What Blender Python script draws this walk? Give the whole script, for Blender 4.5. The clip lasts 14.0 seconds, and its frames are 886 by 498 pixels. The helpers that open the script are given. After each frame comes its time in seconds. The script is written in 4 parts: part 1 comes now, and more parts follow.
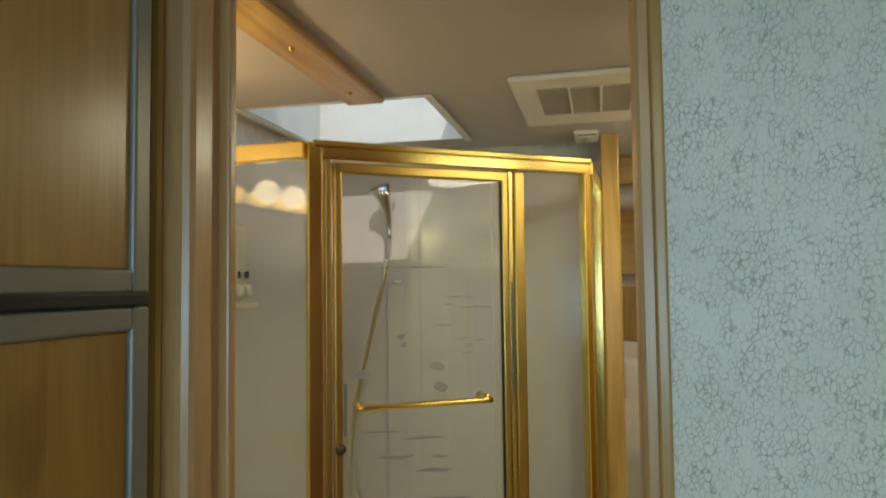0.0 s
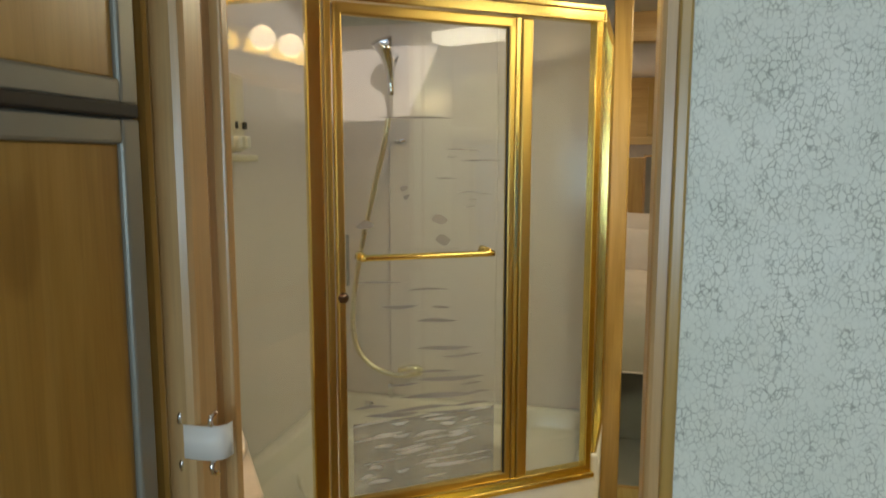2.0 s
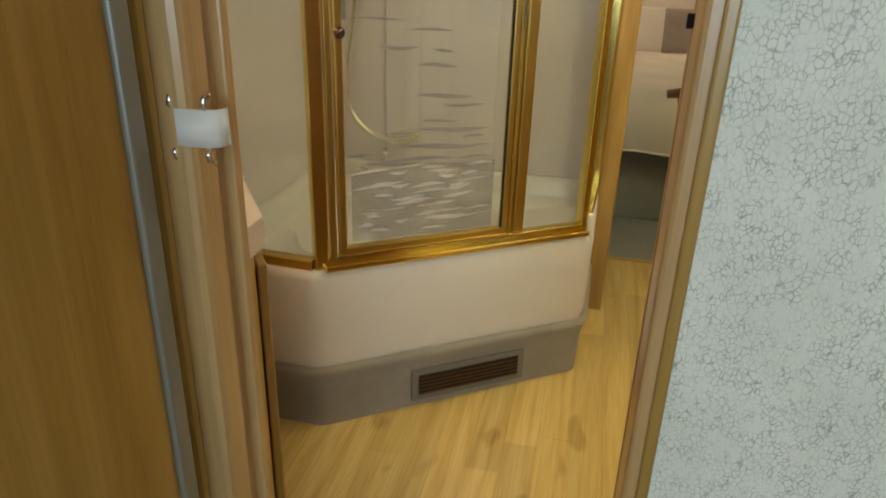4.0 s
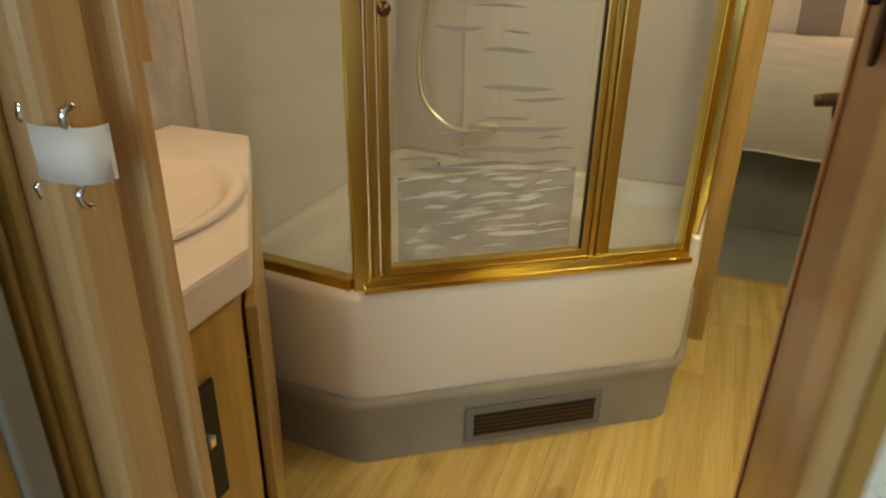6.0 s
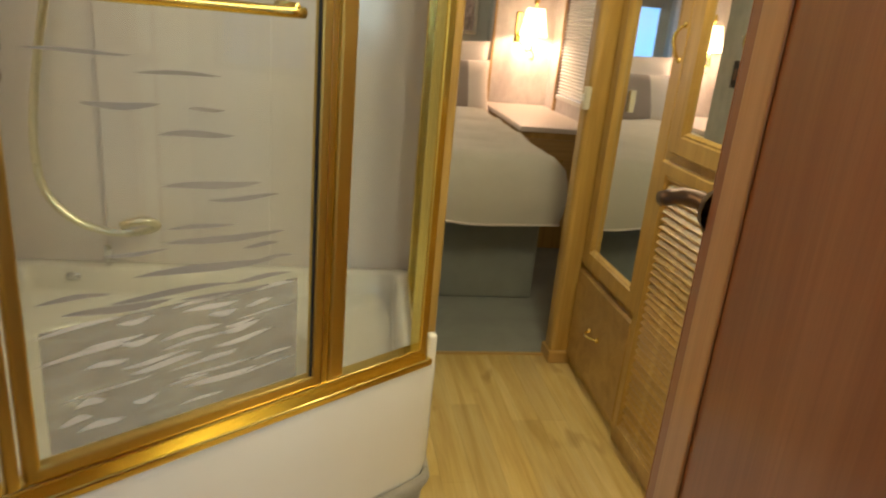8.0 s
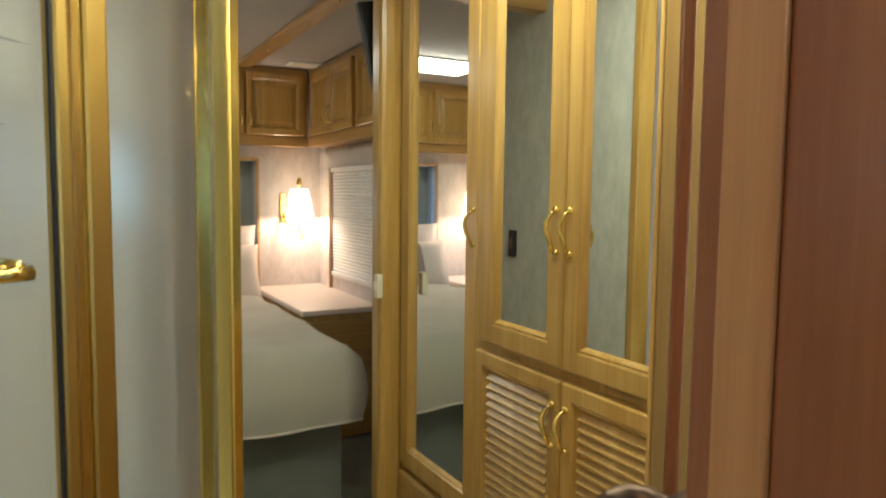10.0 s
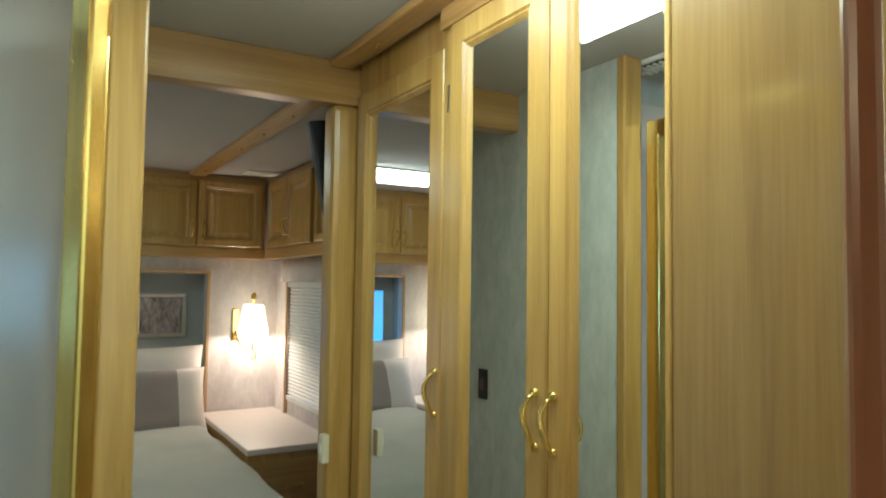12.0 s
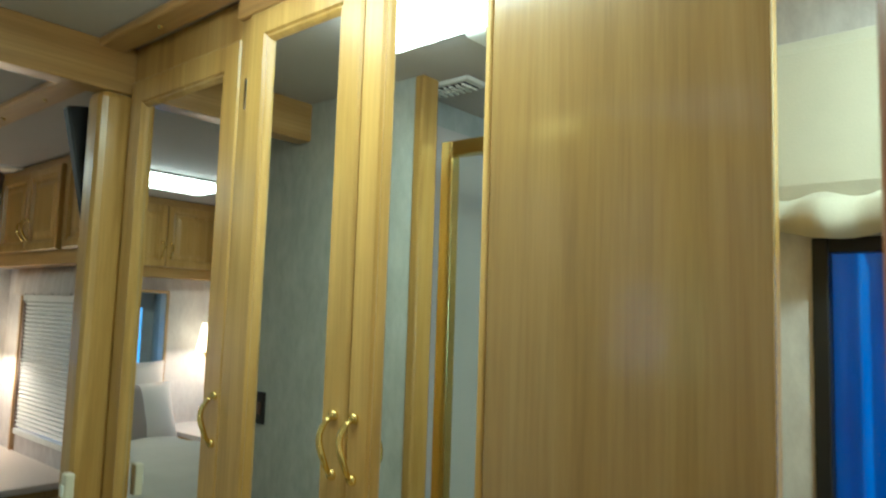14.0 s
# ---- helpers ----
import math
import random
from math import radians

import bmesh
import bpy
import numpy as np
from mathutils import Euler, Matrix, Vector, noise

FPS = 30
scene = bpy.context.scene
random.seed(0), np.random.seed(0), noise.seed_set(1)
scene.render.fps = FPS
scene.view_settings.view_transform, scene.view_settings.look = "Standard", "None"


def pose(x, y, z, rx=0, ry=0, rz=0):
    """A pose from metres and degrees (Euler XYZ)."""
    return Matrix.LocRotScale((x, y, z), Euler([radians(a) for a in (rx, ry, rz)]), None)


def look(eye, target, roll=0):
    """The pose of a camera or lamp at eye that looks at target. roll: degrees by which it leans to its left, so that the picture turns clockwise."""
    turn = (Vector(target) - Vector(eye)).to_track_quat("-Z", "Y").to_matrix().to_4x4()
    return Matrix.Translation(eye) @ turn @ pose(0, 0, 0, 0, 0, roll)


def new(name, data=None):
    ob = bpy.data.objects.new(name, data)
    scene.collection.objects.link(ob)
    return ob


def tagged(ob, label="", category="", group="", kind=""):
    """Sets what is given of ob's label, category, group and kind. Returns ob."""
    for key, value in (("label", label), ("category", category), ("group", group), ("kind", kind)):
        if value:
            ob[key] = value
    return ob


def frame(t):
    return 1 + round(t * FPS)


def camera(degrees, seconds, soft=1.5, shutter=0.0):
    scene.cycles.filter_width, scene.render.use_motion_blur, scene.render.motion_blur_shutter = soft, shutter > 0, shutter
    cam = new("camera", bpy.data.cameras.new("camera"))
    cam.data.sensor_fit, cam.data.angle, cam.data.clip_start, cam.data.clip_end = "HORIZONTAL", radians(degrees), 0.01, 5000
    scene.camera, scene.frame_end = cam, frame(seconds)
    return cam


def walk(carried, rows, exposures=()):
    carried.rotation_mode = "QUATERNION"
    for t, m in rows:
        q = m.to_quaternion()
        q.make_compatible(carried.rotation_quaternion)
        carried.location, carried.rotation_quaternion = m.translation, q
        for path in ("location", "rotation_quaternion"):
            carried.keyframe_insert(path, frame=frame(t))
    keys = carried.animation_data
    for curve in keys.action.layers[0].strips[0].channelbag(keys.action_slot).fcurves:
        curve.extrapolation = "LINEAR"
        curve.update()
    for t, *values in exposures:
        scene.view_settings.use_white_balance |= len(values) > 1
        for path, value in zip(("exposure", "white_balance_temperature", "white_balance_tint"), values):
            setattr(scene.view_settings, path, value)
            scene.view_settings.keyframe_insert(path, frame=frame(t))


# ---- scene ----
cam = camera(65.5, 14.0, 1.8, 0.5)
PATH = [
    (0, (-0.045, 0.37, 1.518), (-0.488, 2.318, 1.622), -0.7),
    (0.5, (-0.055, 0.381, 1.501), (-0.5, 2.331, 1.49), -0.6),
    (1, (-0.052, 0.388, 1.486), (-0.507, 2.333, 1.39), -0.4),
    (1.5, (-0.052, 0.393, 1.471), (-0.505, 2.334, 1.298), -0.0),
    (2, (-0.056, 0.401, 1.451), (-0.503, 2.335, 1.201), 0.1),
    (2.5, (-0.065, 0.412, 1.411), (-0.498, 2.337, 1.081), 0.7),
    (3, (-0.086, 0.442, 1.366), (-0.506, 2.346, 0.92), 1.5),
    (3.5, (-0.087, 0.429, 1.32), (-0.481, 2.279, 0.669), 2.2),
    (3.7, (-0.097, 0.425, 1.305), (-0.463, 2.248, 0.568), 2.3),
    (5.8, (-0.056, 0.743, 1.29), (-0.687, 2.409, 0.382), -0.2),
    (6, (-0.088, 0.78, 1.266), (-0.731, 2.465, 0.402), 1.1),
    (6.5, (-0.172, 0.861, 1.239), (-0.479, 2.663, 0.426), 3.1),
    (6.8, (-0.221, 0.902, 1.211), (-0.373, 2.734, 0.424), 4.2),
    (7, (-0.231, 0.938, 1.222), (-0.299, 2.774, 0.431), 4.9),
    (7.5, (-0.265, 1.049, 1.223), (-0.112, 2.905, 0.493), 5.2),
    (7.8, (-0.288, 1.102, 1.22), (-0.024, 2.967, 0.548), 5.0),
    (8, (-0.294, 1.125, 1.223), (0.042, 2.989, 0.583), 5.3),
    (8.5, (-0.326, 1.202, 1.247), (0.188, 3.058, 0.707), 3.0),
    (9, (-0.332, 1.258, 1.26), (0.379, 3.082, 0.853), 2.0),
    (11.5, (-0.18, 1.584, 1.402), (0.866, 3.288, 1.454), -0.3),
    (12, (-0.129, 1.625, 1.441), (0.89, 3.342, 1.547), 0.8),
    (12.2, (-0.107, 1.635, 1.449), (0.919, 3.345, 1.599), 0.1),
    (12.5, (-0.101, 1.66, 1.46), (0.974, 3.329, 1.7), 0.8),
    (12.8, (-0.105, 1.688, 1.456), (1.033, 3.303, 1.766), 0.8),
    (13, (-0.102, 1.706, 1.455), (1.101, 3.267, 1.792), 1.0),
    (13.5, (-0.097, 1.731, 1.445), (1.312, 3.128, 1.7), 1.4),
    (13.8, (-0.108, 1.725, 1.434), (1.366, 3.057, 1.663), 1.7),
    (14, (-0.122, 1.716, 1.428), (1.393, 3.009, 1.611), 1.8),
]
EXPOSURES = [(0.0, -0.44, 6900, 9), (3.0, -0.03, 7400, 16), (6.5, 0.05, 7900, 17), (9.0, 0.28, 6600, 13), (11.5, -0.12, 5200, 0), (14.0, -0.16, 4900, -6)]
TUBE_HALL, TUBE_BED, FILL_LIVING = 6.6, 2.6, 2.0
DAY_LIVING, DAY_ROOF, DAY_BED = 35.0, 0.9, 0.7
# strength of the added lamp in the side alcove
FILL_SIDE = 8.0
SCONCE, VANITY = 8.0, 1.2
DIFFUSE, SHADE_GLOW = 9.0, 5.0
walk(cam, [(t, look(eye, target, roll)) for t, eye, target, roll in PATH], EXPOSURES)

# ---- world and sun ----
sky = bpy.data.worlds.new("sky")
scene.world = sky
sky.use_nodes = True
wn = sky.node_tree.nodes
st = wn.new("ShaderNodeTexSky")
st.sky_type, st.sun_disc = "NISHITA", False
st.sun_elevation, st.sun_rotation = radians(38), radians(200)
wn["Background"].inputs[1].default_value = 0.15
sky.node_tree.links.new(st.outputs[0], wn["Background"].inputs[0])
sun = new("sun", bpy.data.lights.new("sun", "SUN"))
sun.data.energy, sun.data.angle, sun.data.color = 2.0, radians(0.5), (1, 0.95, 0.88)
sun.matrix_world = pose(0, 0, 8, 52, 0, 20)


def area(name, m, sx, sy, watts, color):
    d = bpy.data.lights.new(name, "AREA")
    d.shape, d.size, d.size_y, d.energy, d.color = "RECTANGLE", sx, sy, watts, color
    ob = new(name, d)
    ob.matrix_world = m
    return ob


def bulb(name, p, watts, color, radius=0.03):
    d = bpy.data.lights.new(name, "POINT")
    d.energy, d.color, d.shadow_soft_size = watts, color, radius
    ob = new(name, d)
    ob.location = p
    return ob


WARM, TUBE, DAY = (1.0, 0.72, 0.38), (0.97, 1.0, 0.66), (0.42, 0.68, 0.92)
area("tube_light_hall", pose(0.358, 2.48, 2.012), 0.13, 0.62, TUBE_HALL, TUBE)
# unseen alcove lamp, added to brighten the valance
area("fill_light_side", pose(0.77, 1.55, 2.012), 0.12, 0.34, FILL_SIDE, TUBE)
area("tube_light_bedroom", pose(-0.28, 4.95, 2.012), 0.40, 0.13, TUBE_BED, TUBE)
area("daylight_living_window", pose(0.25, -1.97, 1.35, 90, 0, 0), 1.3, 0.7, DAY_LIVING, DAY)
area("daylight_skylight", pose(-0.805, 2.55, 2.255), 0.5, 0.5, DAY_ROOF, DAY)
area("daylight_bedroom_window", pose(-1.19, 5.34, 1.1, 0, -90, 0), 0.5, 0.26, DAY_BED, (0.15, 0.5, 1.0))
bulb("sconce_bulb_a", (0.968, 5.60, 1.160), SCONCE, (1.0, 0.72, 0.52), 0.02)
bulb("sconce_bulb_b", (-0.968, 5.60, 1.160), SCONCE, (1.0, 0.72, 0.52), 0.02)
for k in range(4):
    bulb("vanity_bulb", (-1.04, 1.36 + 0.14 * k, 1.80), VANITY, WARM, 0.035)
# unseen lamp behind the starting viewpoint, added for general light
area("fill_light_living", pose(0.1, -0.5, 2.015), 0.5, 0.14, FILL_LIVING, TUBE)


# ---- materials ----
def material(name, rough=0.5, metal=0.0):
    m = bpy.data.materials.new(name)
    m.use_nodes = True
    b = m.node_tree.nodes["Principled BSDF"]
    b.inputs["Roughness"].default_value, b.inputs["Metallic"].default_value = rough, metal
    return m, m.node_tree.nodes, m.node_tree.links, b


def mapped(n, l, scale, rot=(0, 0, 0)):
    tc, mp = n.new("ShaderNodeTexCoord"), n.new("ShaderNodeMapping")
    mp.inputs["Scale"].default_value = scale
    mp.inputs["Rotation"].default_value = rot
    l.new(tc.outputs["Object"], mp.inputs[0])
    return mp.outputs[0]


def ramp(n, stops):
    r = n.new("ShaderNodeValToRGB")
    e = r.color_ramp.elements
    while len(e) < len(stops):
        e.new(0.5)
    for k, (p, c) in enumerate(stops):
        e[k].position, e[k].color = p, (*c, 1)
    return r


def bump(n, l, b, src, strength, dist=0.002):
    bp = n.new("ShaderNodeBump")
    bp.inputs["Strength"].default_value, bp.inputs["Distance"].default_value = strength, dist
    l.new(src, bp.inputs["Height"])
    l.new(bp.outputs[0], b.inputs["Normal"])


def noise_tex(n, l, vec, scale, detail=4, rough=0.55, dist=0.0):
    t = n.new("ShaderNodeTexNoise")
    t.inputs["Scale"].default_value, t.inputs["Detail"].default_value = scale, detail
    t.inputs["Roughness"].default_value, t.inputs["Distortion"].default_value = rough, dist
    l.new(vec, t.inputs["Vector"])
    return t.outputs["Fac"]


def mixed(n, l, fac, a, b, mode="MIX"):
    x = n.new("ShaderNodeMix")
    x.data_type, x.blend_type = "RGBA", mode
    for sock, v in ((x.inputs[0], fac), (x.inputs[6], a), (x.inputs[7], b)):
        if isinstance(v, (float, int)):
            sock.default_value = v
        elif isinstance(v, tuple):
            sock.default_value = (*v, 1)
        else:
            l.new(v, sock)
    return x.outputs[2]


def wood(name, dark, mid, light, rough=0.32, axis="z", spread=0.12, figure=1.0):
    """Wood with long grain along one axis, knots' shading and a lacquer coat."""
    m, n, l, b = material(name, rough)
    s = {"z": (14, 14, 0.9), "y": (14, 0.9, 14), "x": (0.9, 14, 14)}[axis]
    s2 = {"z": (90, 90, 2.5), "y": (90, 2.5, 90), "x": (2.5, 90, 90)}[axis]
    big = noise_tex(n, l, mapped(n, l, s), figure, 5, 0.6, 1.2 / figure)
    fine = noise_tex(n, l, mapped(n, l, s2), 1.5, 3, 0.7)
    r = ramp(n, ((0.28, dark), (0.5, mid), (0.72, light)))
    l.new(big, r.inputs[0])
    g = ramp(n, ((0.3, (0.72, 0.72, 0.72)), (0.6, (1, 1, 1))))
    l.new(fine, g.inputs[0])
    c = mixed(n, l, 0.55, r.outputs[0], g.outputs[0], "MULTIPLY")
    oi = n.new("ShaderNodeObjectInfo")
    hv = n.new("ShaderNodeHueSaturation")
    mr = n.new("ShaderNodeMapRange")
    mr.inputs[3].default_value, mr.inputs[4].default_value = 1 - spread, 1 + spread
    l.new(oi.outputs["Random"], mr.inputs[0])
    l.new(mr.outputs[0], hv.inputs["Value"])
    l.new(c, hv.inputs["Color"])
    l.new(hv.outputs[0], b.inputs["Base Color"])
    b.inputs["Coat Weight"].default_value, b.inputs["Coat Roughness"].default_value = 0.35, 0.22
    bump(n, l, b, fine, 0.12, 0.001)
    return m


def plain(name, color, rough=0.5, metal=0.0, vary=0.06, scale=6.0, grain=120.0, relief=0.05):
    """A painted or moulded surface with faint blotches and fine grain."""
    m, n, l, b = material(name, rough, metal)
    v = mapped(n, l, (1, 1, 1))
    blot, fine = noise_tex(n, l, v, scale, 4), noise_tex(n, l, v, grain, 2)
    r = ramp(n, ((0.3, tuple(c * (1 - vary) for c in color)), (0.7, tuple(min(1, c * (1 + vary)) for c in color))))
    l.new(blot, r.inputs[0])
    l.new(r.outputs[0], b.inputs["Base Color"])
    rr = n.new("ShaderNodeMapRange")
    rr.inputs[3].default_value, rr.inputs[4].default_value = max(0.02, rough - 0.06), rough + 0.08
    l.new(blot, rr.inputs[0])
    l.new(rr.outputs[0], b.inputs["Roughness"])
    bump(n, l, b, fine, relief, 0.001)
    return m


def fabric(name, color, scale=500.0, relief=0.5, vary=0.15):
    m, n, l, b = material(name, 0.92)
    v = mapped(n, l, (1, 1, 1))
    big, fine = noise_tex(n, l, v, 5, 4), noise_tex(n, l, v, scale, 3, 0.7)
    r = ramp(n, ((0.3, tuple(c * (1 - vary) for c in color)), (0.7, tuple(c * (1 + vary) for c in color))))
    l.new(mixed(n, l, 0.5, big, fine), r.inputs[0])
    l.new(r.outputs[0], b.inputs["Base Color"])
    b.inputs["Sheen Weight"].default_value = 0.2
    bump(n, l, b, fine, relief, 0.003)
    return m


def crackle(name):
    """Wallpaper with a crazed white glaze over olive ground."""
    m, n, l, b = material(name, 0.42)
    v = mapped(n, l, (1.1, 1.1, 0.85))
    wob = n.new("ShaderNodeTexNoise")
    wob.inputs["Scale"].default_value, wob.inputs["Detail"].default_value = 60, 3
    l.new(v, wob.inputs["Vector"])
    ad = n.new("ShaderNodeVectorMath")
    ad.operation = "MULTIPLY_ADD"
    l.new(wob.outputs["Color"], ad.inputs[0])
    ad.inputs[1].default_value = (0.011, 0.011, 0.011)
    l.new(v, ad.inputs[2])
    vo = n.new("ShaderNodeTexVoronoi")
    vo.feature = "DISTANCE_TO_EDGE"
    vo.inputs["Scale"].default_value = 150
    l.new(ad.outputs[0], vo.inputs["Vector"])
    line = ramp(n, ((0.0, (0.12, 0.12, 0.12)), (0.04, (0.5, 0.5, 0.5)), (0.085, (1, 1, 1))))
    l.new(vo.outputs["Distance"], line.inputs[0])
    patch = ramp(n, ((0.36, (0.08, 0.08, 0.08)), (0.60, (1, 1, 1))))
    l.new(noise_tex(n, l, v, 55, 4, 0.65), patch.inputs[0])
    blot = noise_tex(n, l, v, 9, 3)
    keep = mixed(n, l, patch.outputs[0], (1.0, 1.0, 1.0), line.outputs[0])
    ground = ramp(n, ((0.3, (0.73, 0.77, 0.69)), (0.7, (0.83, 0.86, 0.79))))
    l.new(blot, ground.inputs[0])
    l.new(mixed(n, l, keep, (0.26, 0.29, 0.24), ground.outputs[0]), b.inputs["Base Color"])
    bump(n, l, b, keep, 0.35, 0.0015)
    return m


def wallpaper(name, a, c):
    m, n, l, b = material(name, 0.6)
    v = mapped(n, l, (1, 1, 0.45))
    r = ramp(n, ((0.35, a), (0.65, c)))
    l.new(noise_tex(n, l, v, 26, 6, 0.75), r.inputs[0])
    l.new(r.outputs[0], b.inputs["Base Color"])
    bump(n, l, b, noise_tex(n, l, v, 160, 2), 0.2, 0.001)
    return m


def metal(name, color, rough=0.2):
    m, n, l, b = material(name, rough, 1.0)
    v = mapped(n, l, (8, 8, 8))
    r = n.new("ShaderNodeMapRange")
    r.inputs[3].default_value, r.inputs[4].default_value = rough * 0.92, rough * 1.12
    f = noise_tex(n, l, v, 3, 3)
    l.new(f, r.inputs[0])
    l.new(r.outputs[0], b.inputs["Roughness"])
    b.inputs["Base Color"].default_value = (*color, 1)
    return m


def glass(name, tint=(0.93, 0.95, 0.93), rough=0.02):
    m = bpy.data.materials.new(name)
    m.use_nodes = True
    n, l = m.node_tree.nodes, m.node_tree.links
    n.remove(n["Principled BSDF"])
    tr, gl, lw, mx = n.new("ShaderNodeBsdfTransparent"), n.new("ShaderNodeBsdfGlossy"), n.new("ShaderNodeLayerWeight"), n.new("ShaderNodeMixShader")
    tr.inputs[0].default_value = (*tint, 1)
    gl.inputs["Roughness"].default_value = rough
    lw.inputs[0].default_value = 0.5
    pw, ma = n.new("ShaderNodeMath"), n.new("ShaderNodeMath")
    pw.operation, ma.operation = "POWER", "MULTIPLY_ADD"
    pw.inputs[1].default_value, ma.inputs[1].default_value, ma.inputs[2].default_value = 5.0, 0.95, 0.045
    l.new(lw.outputs["Facing"], pw.inputs[0])
    l.new(pw.outputs[0], ma.inputs[0])
    l.new(ma.outputs[0], mx.inputs[0])
    l.new(tr.outputs[0], mx.inputs[1])
    l.new(gl.outputs[0], mx.inputs[2])
    l.new(mx.outputs[0], n["Material Output"].inputs[0])
    return m


def glow(name, color, strength, base=(0.9, 0.9, 0.88)):
    m, n, l, b = material(name, 0.5)
    b.inputs["Base Color"].default_value = (*base, 1)
    b.inputs["Emission Color"].default_value = (*color, 1)
    b.inputs["Emission Strength"].default_value = strength
    return m


MAPLE = wood("maple", (0.36, 0.20, 0.045), (0.48, 0.29, 0.075), (0.57, 0.365, 0.115))
MAPLE_Y = wood("maple_lengthways", (0.37, 0.20, 0.055), (0.48, 0.285, 0.088), (0.57, 0.355, 0.125), 0.32, "y")
MAPLE_X = wood("maple_crossways", (0.37, 0.20, 0.055), (0.48, 0.285, 0.088), (0.57, 0.355, 0.125), 0.32, "x")
PALE = wood("pale_trim_wood", (0.44, 0.27, 0.115), (0.54, 0.345, 0.155), (0.61, 0.41, 0.205), 0.35)
RED = wood("reddish_wood", (0.24, 0.088, 0.040), (0.29, 0.115, 0.054), (0.33, 0.145, 0.072), 0.30, "z", 0.05)
RED_PALE = wood("reddish_wood_pale", (0.37, 0.19, 0.095), (0.44, 0.24, 0.12), (0.49, 0.285, 0.15), 0.3, "z", 0.05)
PANELWOOD = wood("lacquered_maple", (0.28, 0.165, 0.048), (0.325, 0.195, 0.060), (0.36, 0.225, 0.076), 0.22, "z", 0.02, 0.5)
PANELWOOD.node_tree.nodes["Principled BSDF"].inputs["Coat Weight"].default_value = 0.9
PANELWOOD.node_tree.nodes["Principled BSDF"].inputs["Coat Roughness"].default_value = 0.11
KNOTTY = wood("knotty_maple", (0.27, 0.135, 0.028), (0.37, 0.21, 0.05), (0.46, 0.28, 0.085), figure=0.55)
PLANK = wood("floor_plank", (0.50, 0.33, 0.10), (0.62, 0.44, 0.16), (0.70, 0.53, 0.23), 0.24, "y", 0.10)
for m, lo, hi in ((PLANK, 0.30, 0.36), (KNOTTY, 0.27, 0.33)):
    n, l = m.node_tree.nodes, m.node_tree.links
    b = n["Principled BSDF"]
    src = b.inputs["Base Color"].links[0].from_socket
    spots = ramp(n, ((lo, (0.45, 0.36, 0.25)), (hi, (1, 1, 1))))
    l.new(noise_tex(n, l, mapped(n, l, (9, 4, 9) if m is PLANK else (9, 9, 4)), 1.0, 2, 0.4), spots.inputs[0])
    l.new(mixed(n, l, 0.4, src, spots.outputs[0], "MULTIPLY"), b.inputs["Base Color"])
BRASS = metal("polished_brass", (0.83, 0.65, 0.22), 0.18)
COPPER = metal("brass_dull", (0.62, 0.43, 0.13), 0.30)
CHROME = metal("chrome", (0.82, 0.82, 0.84), 0.08)
BRONZE = metal("dark_bronze", (0.16, 0.11, 0.085), 0.35)
MIRROR = metal("mirror", (0.86, 0.88, 0.86), 0.004)
GREY = plain("grey_metal_trim", (0.24, 0.235, 0.20), 0.4, 0.3)
BLACK = plain("black_plastic", (0.008, 0.008, 0.009), 0.5)
WHITE = plain("white_plastic", (0.78, 0.77, 0.73), 0.38)
CREAM = plain("cream_plastic", (0.72, 0.66, 0.52), 0.35)
ACRYL = plain("white_acrylic", (0.71, 0.675, 0.62), 0.16, 0, 0.03, 3, 60, 0.02)
SURROUND = plain("shower_surround", (0.70, 0.645, 0.635), 0.14, 0, 0.03, 2, 40, 0.02)
COUNTER = plain("counter_top", (0.76, 0.68, 0.63), 0.3, 0, 0.04, 60)
CEIL = fabric("ceiling_cloth", (0.46, 0.42, 0.375), 300, 0.3, 0.05)
CARPET = fabric("carpet", (0.26, 0.27, 0.235), 260, 1.0, 0.25)
KICK = fabric("kick_carpet", (0.31, 0.28, 0.23), 300, 1.0, 0.3)
QUILT = fabric("quilt", (0.58, 0.55, 0.48), 400, 0.6, 0.1)
LINEN = fabric("linen", (0.70, 0.63, 0.58), 600, 0.3, 0.06)
TAUPE = fabric("taupe_band", (0.33, 0.27, 0.25), 600, 0.4, 0.1)
CHINTZ = fabric("valance_cloth", (0.60, 0.56, 0.47), 400, 0.4, 0.1)
CRACKLE = crackle("crackle_wallpaper")
PAPER = wallpaper("bedroom_wallpaper", (0.54, 0.50, 0.49), (0.68, 0.64, 0.62))
PAPER_HALL = wallpaper("hall_wallpaper", (0.44, 0.46, 0.43), (0.56, 0.58, 0.54))
GLASS = glass("shower_glass")
PANE = glass("window_glass", (0.8, 0.86, 0.9))
ETCH = plain("etched_frost", (0.27, 0.25, 0.235), 0.6)
ETCH_LIGHT = plain("etched_frost_light", (0.56, 0.54, 0.51), 0.6)
DIFFUSER = glow("lamp_diffuser", (1.0, 0.95, 0.78), DIFFUSE)
SHADE = glow("lamp_shade", (1.0, 0.72, 0.45), SHADE_GLOW, (0.85, 0.78, 0.68))
# blue emission put into the cloth stands in for daylight behind it
SKYCLOTH = glow("daylight_glow_cloth", (0.12, 0.5, 1.0), 1.1, (0.5, 0.6, 0.7))
PRINT = wallpaper("abstract_print", (0.06, 0.045, 0.04), (0.50, 0.42, 0.40))
GLOBE = glow("lamp_globe", (1.0, 0.80, 0.55), 11.0)


